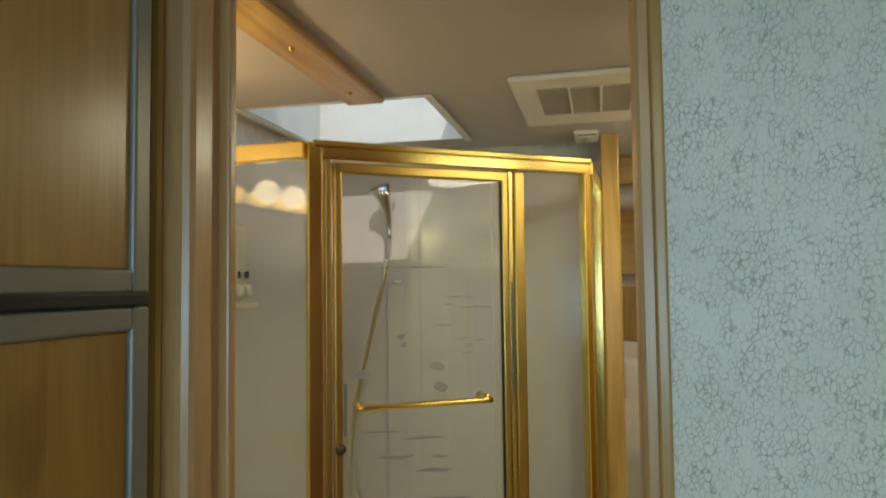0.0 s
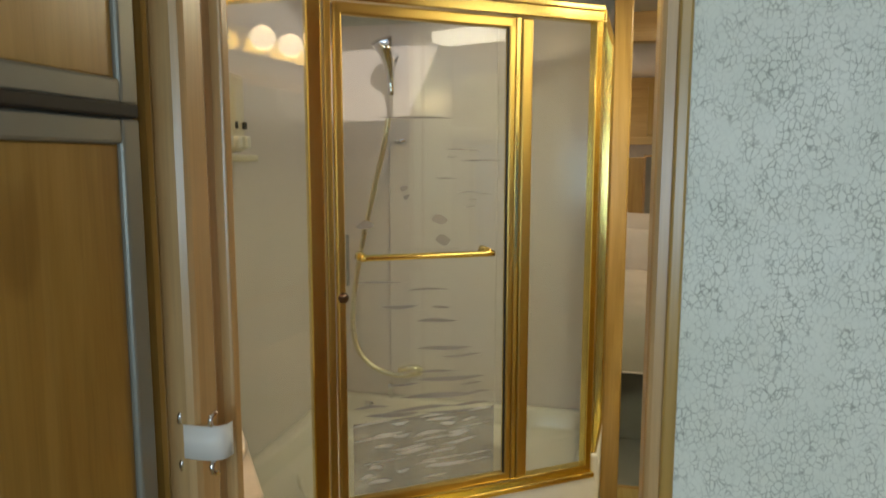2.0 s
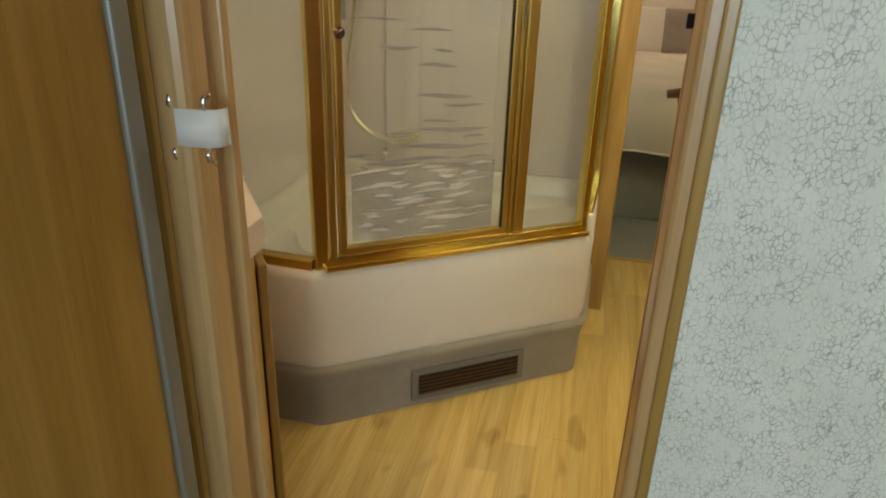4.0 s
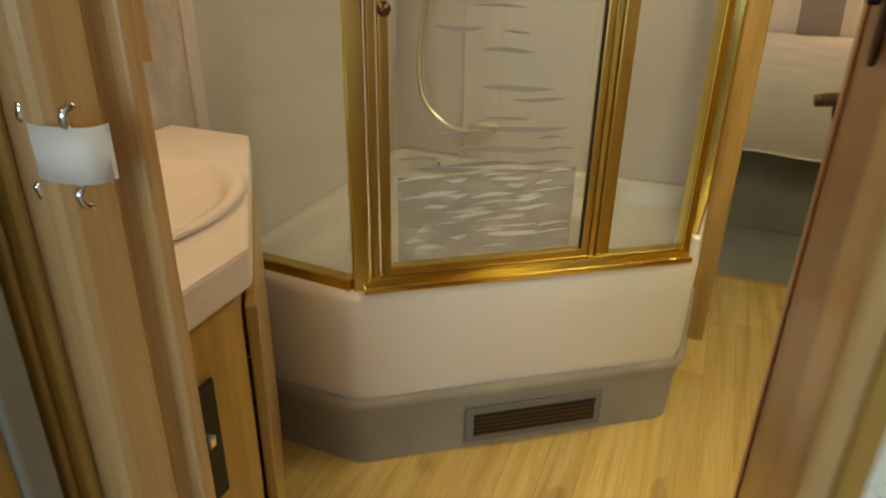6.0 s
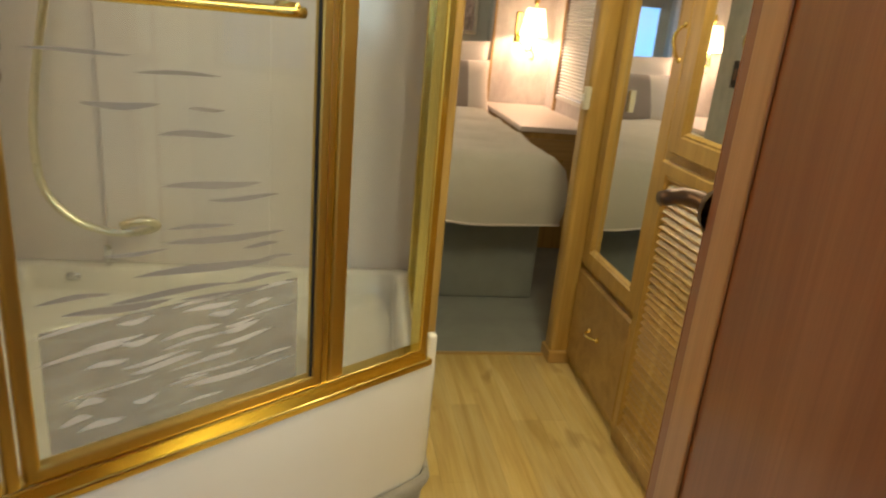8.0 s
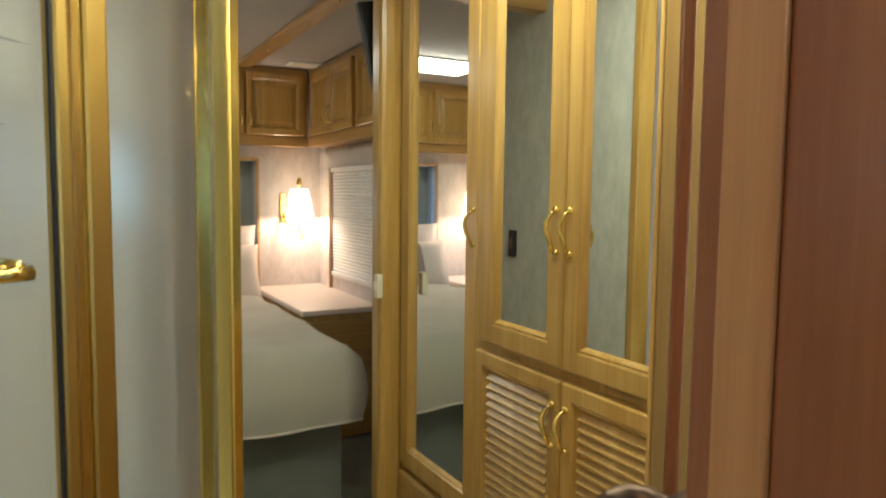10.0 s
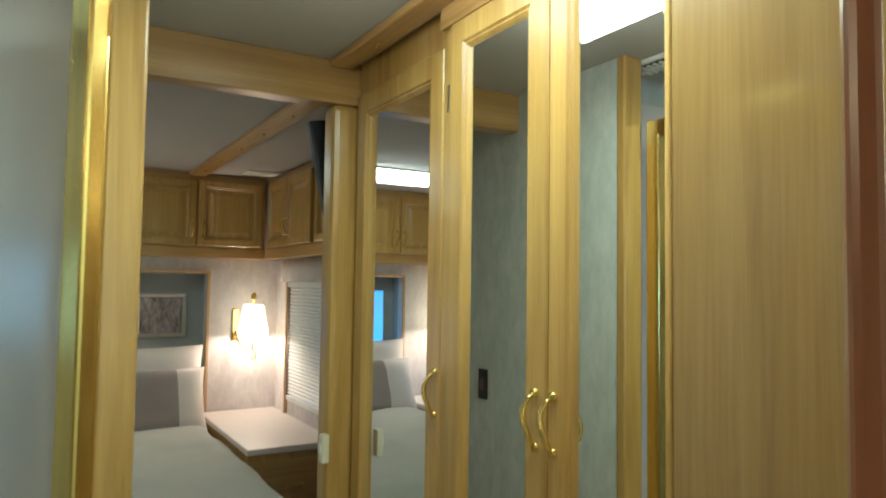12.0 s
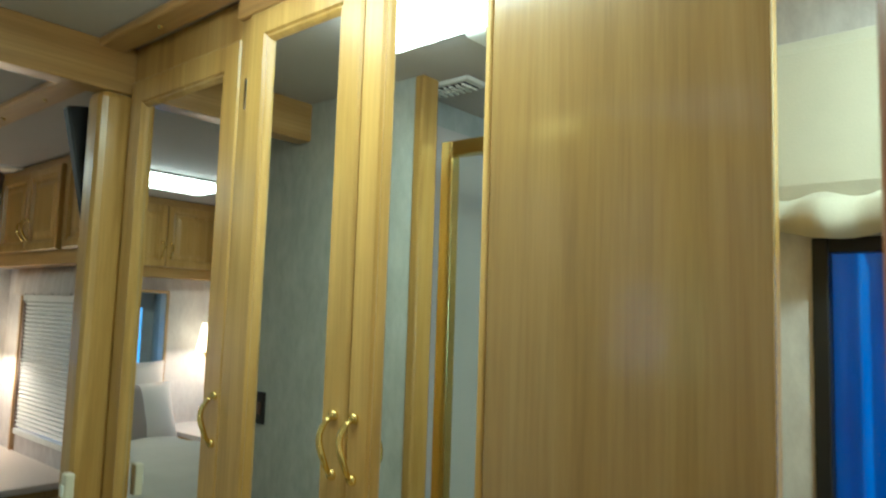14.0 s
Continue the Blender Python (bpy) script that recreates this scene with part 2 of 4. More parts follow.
# ---- mesh helpers ----
def mesh(name, verts, faces, mat, parent=None, smooth=False):
    me = bpy.data.meshes.new(name)
    me.from_pydata([tuple(v) for v in verts], [], faces)
    bm = bmesh.new()
    bm.from_mesh(me)
    bmesh.ops.recalc_face_normals(bm, faces=bm.faces)
    bm.to_mesh(me)
    bm.free()
    if smooth:
        me.shade_smooth()
    me.materials.append(mat)
    ob = new(name, me)
    if parent:
        ob.parent = parent
    return ob


def bevelled(ob, width=0.003, segments=2):
    if width:
        md = ob.modifiers.new("bevel", "BEVEL")
        md.width, md.segments, md.limit_method = width, segments, "ANGLE"
    return ob


def prism(name, pts, z0, z1, mat, parent=None, bevel=0.003):
    k = len(pts)
    v = [(x, y, z0) for x, y in pts] + [(x, y, z1) for x, y in pts]
    f = [tuple(range(k)), tuple(range(k, 2 * k))] + [(i, (i + 1) % k, k + (i + 1) % k, k + i) for i in range(k)]
    return bevelled(mesh(name, v, f, mat, parent), bevel)


def box(name, x0, x1, y0, y1, z0, z1, mat, parent=None, bevel=0.003):
    return prism(name, [(x0, y0), (x1, y0), (x1, y1), (x0, y1)], z0, z1, mat, parent, bevel)


def slab(name, p, q, z0, z1, front, back, mat, parent=None, bevel=0.003):
    """An upright board over the line p to q; front and back: metres to its right and left."""
    d = (Vector(q) - Vector(p)).normalized()
    n = Vector((d.y, -d.x))
    p, q = Vector(p), Vector(q)
    return prism(name, [p + n * front, q + n * front, q - n * back, p - n * back], z0, z1, mat, parent, bevel)


def tube(name, pts, r, mat, parent=None, sides=8):
    pts = [Vector(p) for p in pts]
    v, f = [], []
    side = None
    for i, p in enumerate(pts):
        d = (pts[min(i + 1, len(pts) - 1)] - pts[max(i - 1, 0)]).normalized()
        if side is None:
            side = d.orthogonal().normalized()
        side = (side - d * side.dot(d)).normalized()
        up = d.cross(side)
        rad = r(i / (len(pts) - 1)) if callable(r) else r
        for k in range(sides):
            a = 2 * math.pi * k / sides
            v.append(p + (side * math.cos(a) + up * math.sin(a)) * rad)
    for i in range(len(pts) - 1):
        for k in range(sides):
            a, b = i * sides + k, i * sides + (k + 1) % sides
            f.append((a, b, b + sides, a + sides))
    f += [tuple(range(sides)), tuple(range(len(v) - sides, len(v)))]
    return mesh(name, v, f, mat, parent, True)


def lathe(name, profile, at, mat, parent=None, sides=20, axis="z"):
    v, f = [], []
    for r, h in profile:
        for k in range(sides):
            a = 2 * math.pi * k / sides
            c, s = r * math.cos(a), r * math.sin(a)
            v.append(Vector(at) + Vector({"z": (c, s, h), "x": (h, c, s), "y": (c, h, s)}[axis]))
    for i in range(len(profile) - 1):
        for k in range(sides):
            a, b = i * sides + k, i * sides + (k + 1) % sides
            f.append((a, b, b + sides, a + sides))
    return mesh(name, v, f, mat, parent, True)


def rings(name, w, h, profile, mat, parent=None, close=False):
    """A mitred frame: rectangular rings (inset, depth) joined in turn; front is -y."""
    v, f = [], []
    for ins, dep in profile:
        v += [(ins, dep, ins), (w - ins, dep, ins), (w - ins, dep, h - ins), (ins, dep, h - ins)]
    for i in range(len(profile) - 1):
        for k in range(4):
            a, b = 4 * i + k, 4 * i + (k + 1) % 4
            f.append((a, b, b + 4, a + 4))
    if close:
        f.append(tuple(range(len(v) - 4, len(v))))
    return mesh(name, v, f, mat, parent)


def empty(name, m, label, category, group="", kind=""):
    ob = new(name)
    ob.matrix_world = m
    return tagged(ob, label, category, group, kind)


def pull(parent, x, z, upright=True, size=0.09):
    """A curved brass cabinet pull."""
    pts = []
    for k in range(11):
        a = k / 10
        s = (a - 0.5) * size
        out = -0.024 - 0.024 * math.sin(math.pi * a) ** 0.7
        pts.append((x + 0.006 * math.sin(2 * math.pi * a), out, z + s) if upright else (x + s, out, z))
    h = tube("handle", pts, lambda a: 0.0035 + 0.002 * math.sin(math.pi * a), BRASS, parent)
    for e in (pts[0], pts[-1]):
        lathe("rosette", [(0.0, -0.03), (0.007, -0.028), (0.009, -0.02), (0.006, -0.012)], (e[0], 0, e[2]), BRASS, parent, 10, "y")
    return h


def leaf(parent, x, z, w, h, kind, stile=0.062, handle=None):
    """A cabinet door in its parent's plane: mirror, louvre or raised panel."""
    base = new("door")
    base.parent = parent
    base.location = (x, 0, z)
    prof = [(0, 0), (0, -0.017), (0.004, -0.021), (stile - 0.016, -0.021), (stile - 0.012, -0.016), (stile - 0.008, -0.018), (stile - 0.004, -0.014), (stile, -0.008), (stile, 0)]
    if kind == "panel":
        prof = prof[:-1] + [(stile + 0.012, -0.008), (stile + 0.034, -0.017)]
        rings("raised_panel", w, h, prof, MAPLE, base, True)
    else:
        rings("frame", w, h, prof, MAPLE, base)
    iw, ih = w - 2 * stile, h - 2 * stile
    if kind == "mirror":
        tagged(box("mirror", stile - 0.002, w - stile + 0.002, -0.008, -0.004, stile - 0.002, h - stile + 0.002, MIRROR, base, 0), "plain silvered mirror glass")
    if kind == "louvre":
        box("backing", stile, w - stile, -0.003, 0.0, stile, h - stile, MAPLE, base, 0)
        count = int(ih / 0.0215)
        first = None
        for k in range(count):
            if first is None:
                first = mesh("slat", [(0, -0.006, 0.014), (iw, -0.006, 0.014), (iw, -0.0175, 0.0), (0, -0.0175, 0.0), (0, -0.004, 0.010), (iw, -0.004, 0.010), (iw, -0.0155, -0.004), (0, -0.0155, -0.004)],
                             [(0, 1, 2, 3), (7, 6, 5, 4), (3, 2, 6, 7), (0, 4, 5, 1), (0, 3, 7, 4), (1, 5, 6, 2)], MAPLE, base)
                s = first
            else:
                s = new("slat", first.data)
                s.parent = base
            s.location = (stile, 0, stile + 0.006 + k * ih / count)
    if handle:
        pull(base, *handle)
    return base


# ---- setting ----
X0, X1, TOP = -1.15, 1.15, 2.06
S = "structure"
ground = box("ground", -60, 60, -60, 60, -0.95, -0.9, plain("dry_ground", (0.22, 0.19, 0.14), 0.9), None, 0)
tagged(ground, "dry earth outside the windows", "ground", kind=S)
floor = box("floor", X0, X1, -2.0, 3.46, -0.06, -0.004, plain("subfloor", (0.36, 0.24, 0.09), 0.7), None, 0)
tagged(floor, "honey coloured wood plank floor", "floor", kind=S)
tagged(box("floor_carpet", X0, X1, 3.46, 5.85, -0.06, 0.006, CARPET, None, 0.004), "grey green bedroom carpet", "carpet", kind=S)
tagged(box("threshold", 0.02, 0.56, 3.448, 3.462, -0.004, 0.008, MAPLE_X, None, 0.002), "thin wooden strip between planks and carpet", "trim", kind=S)


def holed(name, plane, at, thick, u0, u1, v0, v1, holes, mat, label):
    """A wall or ceiling of boxes round rectangular holes (u0, u1, v0, v1), joined in one mesh."""
    us = sorted({u0, u1, *[h[0] for h in holes], *[h[1] for h in holes]})
    vs = sorted({v0, v1, *[h[2] for h in holes], *[h[3] for h in holes]})
    verts, faces = [], []
    solid = {}
    for i in range(len(us) - 1):
        for j in range(len(vs) - 1):
            cu, cv = (us[i] + us[i + 1]) / 2, (vs[j] + vs[j + 1]) / 2
            solid[i, j] = not any(h[0] < cu < h[1] and h[2] < cv < h[3] for h in holes)

    def put(u, v, d):
        verts.append({"x": (at + d, u, v), "y": (u, at + d, v), "z": (u, v, at + d)}[plane])
        return len(verts) - 1
    for (i, j), ok in solid.items():
        if not ok:
            continue
        a, b, c, d = us[i], us[i + 1], vs[j], vs[j + 1]
        for dep in (0, thick):
            faces.append([put(a, c, dep), put(b, c, dep), put(b, d, dep), put(a, d, dep)])
        for (e, g), (p, q) in (((-1, 0), ((a, c), (a, d))), ((1, 0), ((b, c), (b, d))), ((0, -1), ((a, c), (b, c))), ((0, 1), ((a, d), (b, d)))):
            if not solid.get((i + e, j + g), False):
                faces.append([put(*p, 0), put(*q, 0), put(*q, thick), put(*p, thick)])
    ob = mesh(name, verts, faces, mat)
    bm = bmesh.new()
    bm.from_mesh(ob.data)
    bmesh.ops.remove_doubles(bm, verts=bm.verts, dist=1e-5)
    bmesh.ops.recalc_face_normals(bm, faces=bm.faces)
    bm.to_mesh(ob.data)
    bm.free()
    return tagged(ob, label, name.split("_")[0], kind=S)


holed("ceiling", "z", TOP, 0.06, X0, X1, -2.0, 5.9, [(-1.09, -0.52, 2.26, 2.84)], CEIL, "beige cloth covered ceiling with a skylight opening")
holed("wall_west", "x", X0, -0.06, -2.0, 5.9, -0.06, TOP, [(5.19, 5.50, 0.80, 1.40)], PAPER, "pale mottled wallpaper on the outer wall")
holed("wall_east", "x", X1, 0.06, -2.0, 5.9, -0.06, TOP, [(4.72, 5.48, 0.80, 1.44), (1.30, 1.99, 0.95, 1.57)], PAPER, "pale mottled wallpaper on the outer wall")
holed("wall_north", "y", 5.75, 0.06, X0, X1, -0.06, TOP, [(0.25, 0.735, 0.62, 1.49), (-0.735, -0.25, 0.62, 1.49)], PAPER, "pale pinkish wallpaper with two window niches")
holed("wall_south", "y", -2.0, -0.06, X0, X1, -0.06, TOP, [(-0.40, 0.90, 1.0, 1.70)], PAPER_HALL, "plain papered wall at the far end")
tagged(box("wall_crackle", 0.021, X1, 1.13, 1.185, 0, TOP, CRACKLE, None, 0), "white crackle glaze wallpaper over olive ground", "wall", kind=S)
tagged(box("wall_hall", -0.028, 0.024, 2.956, 3.72, 0, TOP, PAPER_HALL, None, 0), "grey green mottled wallpaper beside the shower", "wall", kind=S)
tagged(box("wall_bedroom", X0, -0.030, 3.38, 3.46, 0, TOP, PAPER_HALL, None, 0), "papered wall between shower and bedroom", "wall", kind=S)
tagged(box("wall_bedroom_side", 0.66, X1, 3.40, 3.46, 0, TOP, PAPER, None, 0), "papered wall behind the wardrobe", "wall", kind=S)
tagged(box("wall_fridge_return", X0, -0.617, 1.125, 1.20, 0, TOP, PAPER_HALL, None, 0), "papered return wall beside the door frame", "wall", kind=S)
tagged(box("wall_end_trim", -0.034, 0.031, 2.925, 2.956, 0, TOP, MAPLE, None, 0.006), "honey maple corner trim on the wall end", "trim", kind=S)
tagged(box("lintel", -0.62, 0.026, 1.145, 1.195, 2.0, TOP, PALE, None, 0.004), "pale wooden head of the door frame", "trim", kind=S)
tagged(box("header", 0.024, 0.66, 3.395, 3.46, 1.94, TOP, MAPLE_X, None, 0.004), "wooden beam over the bedroom opening", "trim", kind=S)
tagged(box("pillar", 0.565, 0.652, 3.392, 3.475, 0, 1.94, MAPLE, None, 0.018), "rounded maple post at the bedroom opening", "trim", kind=S)
tagged(box("pillar_base", 0.558, 0.655, 3.380, 3.48, 0, 0.05, MAPLE_X, None, 0.006), "small maple plinth under the post", "trim", kind=S)


def batten(name, x0, x1, y0, y1):
    base = tagged(box(name, x0, x1, y0, y1, TOP - 0.022, TOP, MAPLE_Y, None, 0.006), "flat wooden ceiling batten with brass screw caps", "trim", kind=S)
    y = y0 + 0.18
    while y < y1:
        lathe("screw_cap", [(0, -0.007), (0.005, -0.005), (0.007, 0)], ((x0 + x1) / 2, y, TOP - 0.022), BRASS, base, 10)
        y += 0.36


batten("ceiling_trim_shower", -0.745, -0.635, 1.2, 2.232)
batten("ceiling_trim_hall", 0.55, 0.617, 1.9, 3.395)
batten("ceiling_trim_bedroom", 0.60, 0.69, 3.45, 5.68)

# skylight shaft and dome
shaft = empty("skylight", pose(0, 0, 0), "white skylight shaft with a clear dome over the shower", "skylight", kind=S)
for a in ((-1.097, -1.086, 2.256, 2.844), (-0.524, -0.513, 2.256, 2.844), (-1.086, -0.524, 2.253, 2.264), (-1.086, -0.524, 2.836, 2.847)):
    box("lining", *a, TOP - 0.003, 2.26, WHITE, shaft, 0)
pane = box("pane", -1.102, -0.508, 2.248, 2.852, 2.262, 2.268, PANE, shaft, 0)
pane.visible_shadow = False
box("lip", -1.115, -1.09, 2.235, 2.86, TOP - 0.01, TOP - 0.004, WHITE, shaft, 0.002)
box("lip", -0.52, -0.495, 2.235, 2.86, TOP - 0.01, TOP - 0.004, WHITE, shaft, 0.002)

# ---- left of the way: cold cabinet, door frame, latch strap ----
fridge = empty("refrigerator", pose(0, 0, 0), "refrigerator with two honey wood door panels in grey metal trim", "refrigerator")
box("body", -1.14, -0.600, 0.42, 1.112, 0.02, 2.02, GREY, fridge)
for z0, z1 in ((0.12, 1.470), (1.540, 1.98)):
    box("door_panel", -0.600, -0.572, 0.45, 1.060, z0, z1, KNOTTY, fridge, 0.002)
    for a, b in ((0.425, 0.45), (1.060, 1.090)):
        box("trim", -0.600, -0.565, a, b, z0 - 0.028, z1 + 0.028, GREY, fridge, 0.004)
    for a, b in ((z0 - 0.028, z0), (z1, z1 + 0.028)):
        box("trim", -0.600, -0.565, 0.45, 1.060, a, b, GREY, fridge, 0.004)
box("handle_groove", -0.612, -0.558, 0.425, 1.080, 1.498, 1.514, BLACK, fridge, 0.003)
tagged(box("wall_over_fridge", X0, -0.57, 0.40, 1.115, 2.022, TOP, MAPLE_Y, None, 0), "wood strip above the refrigerator", "trim", kind=S)
tagged(box("wall_fridge_side", X0, -0.60, 0.36, 0.40, 0, TOP, MAPLE, None, 0), "maple panel closing the refrigerator bay", "wall", kind=S)
frame_l = empty("door_frame", pose(0, 0, 0), "pale wooden door frame with stepped moulding", "door frame", kind=S)
box("outer_moulding", -0.66, -0.590, 1.113, 1.122, 0, TOP, MAPLE, frame_l, 0.005)
box("moulding", -0.622, -0.580, 1.122, 1.140, 0, TOP, MAPLE, frame_l, 0.010)
box("jamb", -0.612, -0.545, 1.140, 1.20, 0, TOP, PALE, frame_l, 0.012)
box("stop", -0.60, -0.556, 1.20, 1.245, 0, TOP, PALE, frame_l, 0.006)
box("edge", -0.56, -0.540, 1.225, 1.245, 0, TOP, PALE, frame_l, 0.004)
box("jamb_right", -0.006, 0.021, 1.118, 1.182, 0, TOP, PALE, frame_l, 0.006)
box("moulding_right", 0.010, 0.024, 1.112, 1.119, 0, TOP, MAPLE, frame_l, 0.003)

strap = empty("door_strap", pose(0, 0, 0), "white plastic door strap with chrome hooks on the frame", "latch")
v, f = [], []
for k in range(13):
    a = math.pi * k / 12
    x, y = -0.545 - 0.036 * math.cos(a), 1.174 - 0.024 * math.sin(a) ** 0.6 - 0.012
    for d in (0, 0.004):
        v += [(x, y + d, 1.078), (x, y + d, 1.122)]
for k in range(12):
    a = 4 * k
    f += [(a, a + 4, a + 5, a + 1), (a + 2, a + 3, a + 7, a + 6), (a, a + 2, a + 6, a + 4), (a + 1, a + 5, a + 7, a + 3)]
mesh("band", v, f, WHITE, strap, True)
for x in (-0.568, -0.525):
    for z, s in ((1.119, 1), (1.078, -1)):
        tube("hook", [(x, 1.146, z), (x, 1.140, z + s * 0.008), (x, 1.142, z + s * 0.016), (x + 0.004, 1.149, z + s * 0.02)], 0.0035, CHROME, strap)

# ---- vanity ----
vanity = empty("vanity", pose(0, 0, 0), "maple vanity cabinet with pale pink counter and oval basin", "vanity")
outline = [(-0.632, 1.25), (-0.632, 1.47), (-0.95, 1.915), (X0 + 0.002, 1.915), (X0 + 0.002, 1.25)]
prism("counter", outline, 0.80, 0.862, COUNTER, vanity, 0.008)
prism("cabinet", [(-0.655, 1.25), (-0.655, 1.465), (-0.965, 1.90), (X0 + 0.002, 1.90), (X0 + 0.002, 1.25)], 0.07, 0.80, MAPLE, vanity)
prism("plinth", [(-0.70, 1.25), (-0.70, 1.45), (-0.99, 1.88), (X0 + 0.002, 1.88), (X0 + 0.002, 1.25)], 0, 0.07, MAPLE, vanity)
basin = lathe("basin", [(0.205, 0.0), (0.215, 0.008), (0.205, 0.016), (0.185, 0.012), (0.16, -0.02), (0.10, -0.05), (0.02, -0.055)], (0, 0, 0), COUNTER, vanity, 36)
basin.matrix_basis = pose(-0.895, 1.50, 0.862) @ Matrix.Diagonal((0.82, 1.05, 1, 1))
slab("cabinet_door", (-0.656, 1.475), (-0.955, 1.895), 0.12, 0.76, 0.018, 0, MAPLE, vanity, 0.004)
tube("handle", [(-0.69, 1.488, 0.66), (-0.665, 1.505, 0.65), (-0.66, 1.505, 0.61), (-0.665, 1.505, 0.57), (-0.69, 1.488, 0.56)], 0.005, BRASS, vanity)
box("grille", -0.655, -0.648, 1.345, 1.385, 0.50, 0.70, BLACK, vanity, 0.003)
box("catch", -0.650, -0.642, 1.352, 1.366, 0.60, 0.618, CHROME, vanity, 0.002)
lights = empty("vanity_light_bar", pose(0, 0, 0), "brass vanity light bar with four glowing bulbs", "lamp")
box("bar", X0, -1.105, 1.27, 1.87, 1.76, 1.84, BRASS, lights, 0.006)
for k in range(4):
    lathe("globe", [(0.001, -0.040), (0.018, -0.034), (0.028, -0.012), (0.03, 0.008), (0.018, 0.03), (0.001, 0.036)], (-1.04, 1.36 + 0.14 * k, 1.80), GLOBE, lights, 14, "x").visible_shadow = False
mir = empty("vanity_mirror", pose(0, 0, 0), "wall mirror in a wooden frame above the vanity", "mirror")
box("frame", X0 + 0.001, X0 + 0.014, 1.26, 1.88, 1.0, 1.72, PALE, mir)
box("glass", X0 + 0.014, X0 + 0.017, 1.30, 1.84, 1.04, 1.68, MIRROR, mir, 0)

# ---- shower ----
L, R = Vector((-0.752, 2.008)), Vector((-0.076, 2.480))
U = (R - L).normalized()
N = Vector((U.y, -U.x))


def on(s, out=0.0):
    """A point of the shower front: metres along it from its left post, metres towards the room."""
    return L + U * s + N * out


SPAN = (R - L).length
tub = empty("shower_tub", pose(0, 0, 0), "white acrylic shower tub with rounded corners", "shower tub")
corners = [Vector((X0 + 0.004, 1.975)), Vector((-0.762, 1.965)), R + N * 0.03 + U * 0.02, Vector((-0.034, 2.90)), Vector((-0.034, 3.04)), Vector((X0 + 0.004, 3.04))]
center = Vector((-0.66, 2.55))


def rim(angle, inset=0.0):
    d = Vector((math.cos(angle), math.sin(angle)))
    best = 9
    for a, b in zip(corners, corners[1:] + corners[:1]):
        e = b - a
        den = d.x * e.y - d.y * e.x
        if abs(den) > 1e-9:
            w = a - center
            s, t = (w.x * e.y - w.y * e.x) / den, (w.x * d.y - w.y * d.x) / den
            if s > 0 and -1e-6 <= t <= 1 + 1e-6:
                best = min(best, s)
    return best - inset


COUNT = 180
base_r = [rim(2 * math.pi * k / COUNT) for k in range(COUNT)]
for _ in range(1):
    base_r = [(base_r[k - 1] + 2 * base_r[k] + base_r[(k + 1) % COUNT]) / 4 for k in range(COUNT)]


def tub_ring(inset, z, oval=0.0, ax=0.36, ay=0.34):
    out = []
    for k in range(COUNT):
        a = 2 * math.pi * k / COUNT
        r = base_r[k] - inset
        o = 1 / math.sqrt((math.cos(a) / ax) ** 2 + (math.sin(a) / ay) ** 2)
        r = min(r, o) if oval else r
        out.append((center.x + r * math.cos(a), center.y + r * math.sin(a), z))
    return out


levels = [tub_ring(0.012, 0.18), tub_ring(0.0, 0.24), tub_ring(0.0, 0.40), tub_ring(-0.002, 0.478), tub_ring(0.004, 0.494), tub_ring(0.016, 0.502), tub_ring(0.062, 0.502),
          tub_ring(0.074, 0.494), tub_ring(0.080, 0.44), tub_ring(0.090, 0.425), tub_ring(0.10, 0.42, 1, 0.40, 0.36), tub_ring(0.12, 0.40, 1, 0.385, 0.345), tub_ring(0.15, 0.22, 1, 0.33, 0.29), tub_ring(0.2, 0.20, 1, 0.25, 0.22)]
v = [p for ring in levels for p in ring]
f = [(i * COUNT + k, i * COUNT + (k + 1) % COUNT, (i + 1) * COUNT + (k + 1) % COUNT, (i + 1) * COUNT + k) for i in range(len(levels) - 1) for k in range(COUNT)]
f.append(tuple(range(len(v) - COUNT, len(v))))
mesh("shell", v, f, ACRYL, tub, True)
levels = [tub_ring(0.010, 0.0), tub_ring(0.006, 0.14), tub_ring(-0.002, 0.165), tub_ring(-0.012, 0.182), tub_ring(-0.008, 0.196), tub_ring(0.004, 0.204)]
v = [p for ring in levels for p in ring]
f = [(i * COUNT + k, i * COUNT + (k + 1) % COUNT, (i + 1) * COUNT + (k + 1) % COUNT, (i + 1) * COUNT + k) for i in range(len(levels) - 1) for k in range(COUNT)]
tagged(mesh("kick_carpet", v, f, KICK, tub, True), "grey carpet covering the base")
reg = empty("floor_register", pose(0, 0, 0), "dark grey heat register in the carpeted shower base", "vent")
box("end_cap", -0.068, -0.046, 2.462, 2.486, 0.47, 0.565, ACRYL, tub, 0.008)
a, b = on(0.25, 0.026), on(0.632, 0.026)
slab("frame", a, b, 0.024, 0.132, 0.006, 0.004, plain("register_grey", (0.16, 0.15, 0.135), 0.5), reg, 0.003)
# black sheet stands in for the shade behind the slats
slab("dark_sheet", on(0.272, 0.032), on(0.61, 0.032), 0.044, 0.112, 0.0025, 0.002, BLACK, reg, 0)
for k in range(5):
    slab("slat", on(0.274, 0.034), on(0.608, 0.034), 0.048 + k * 0.013, 0.052 + k * 0.013, 0.004, 0.001, BRONZE, reg, 0)

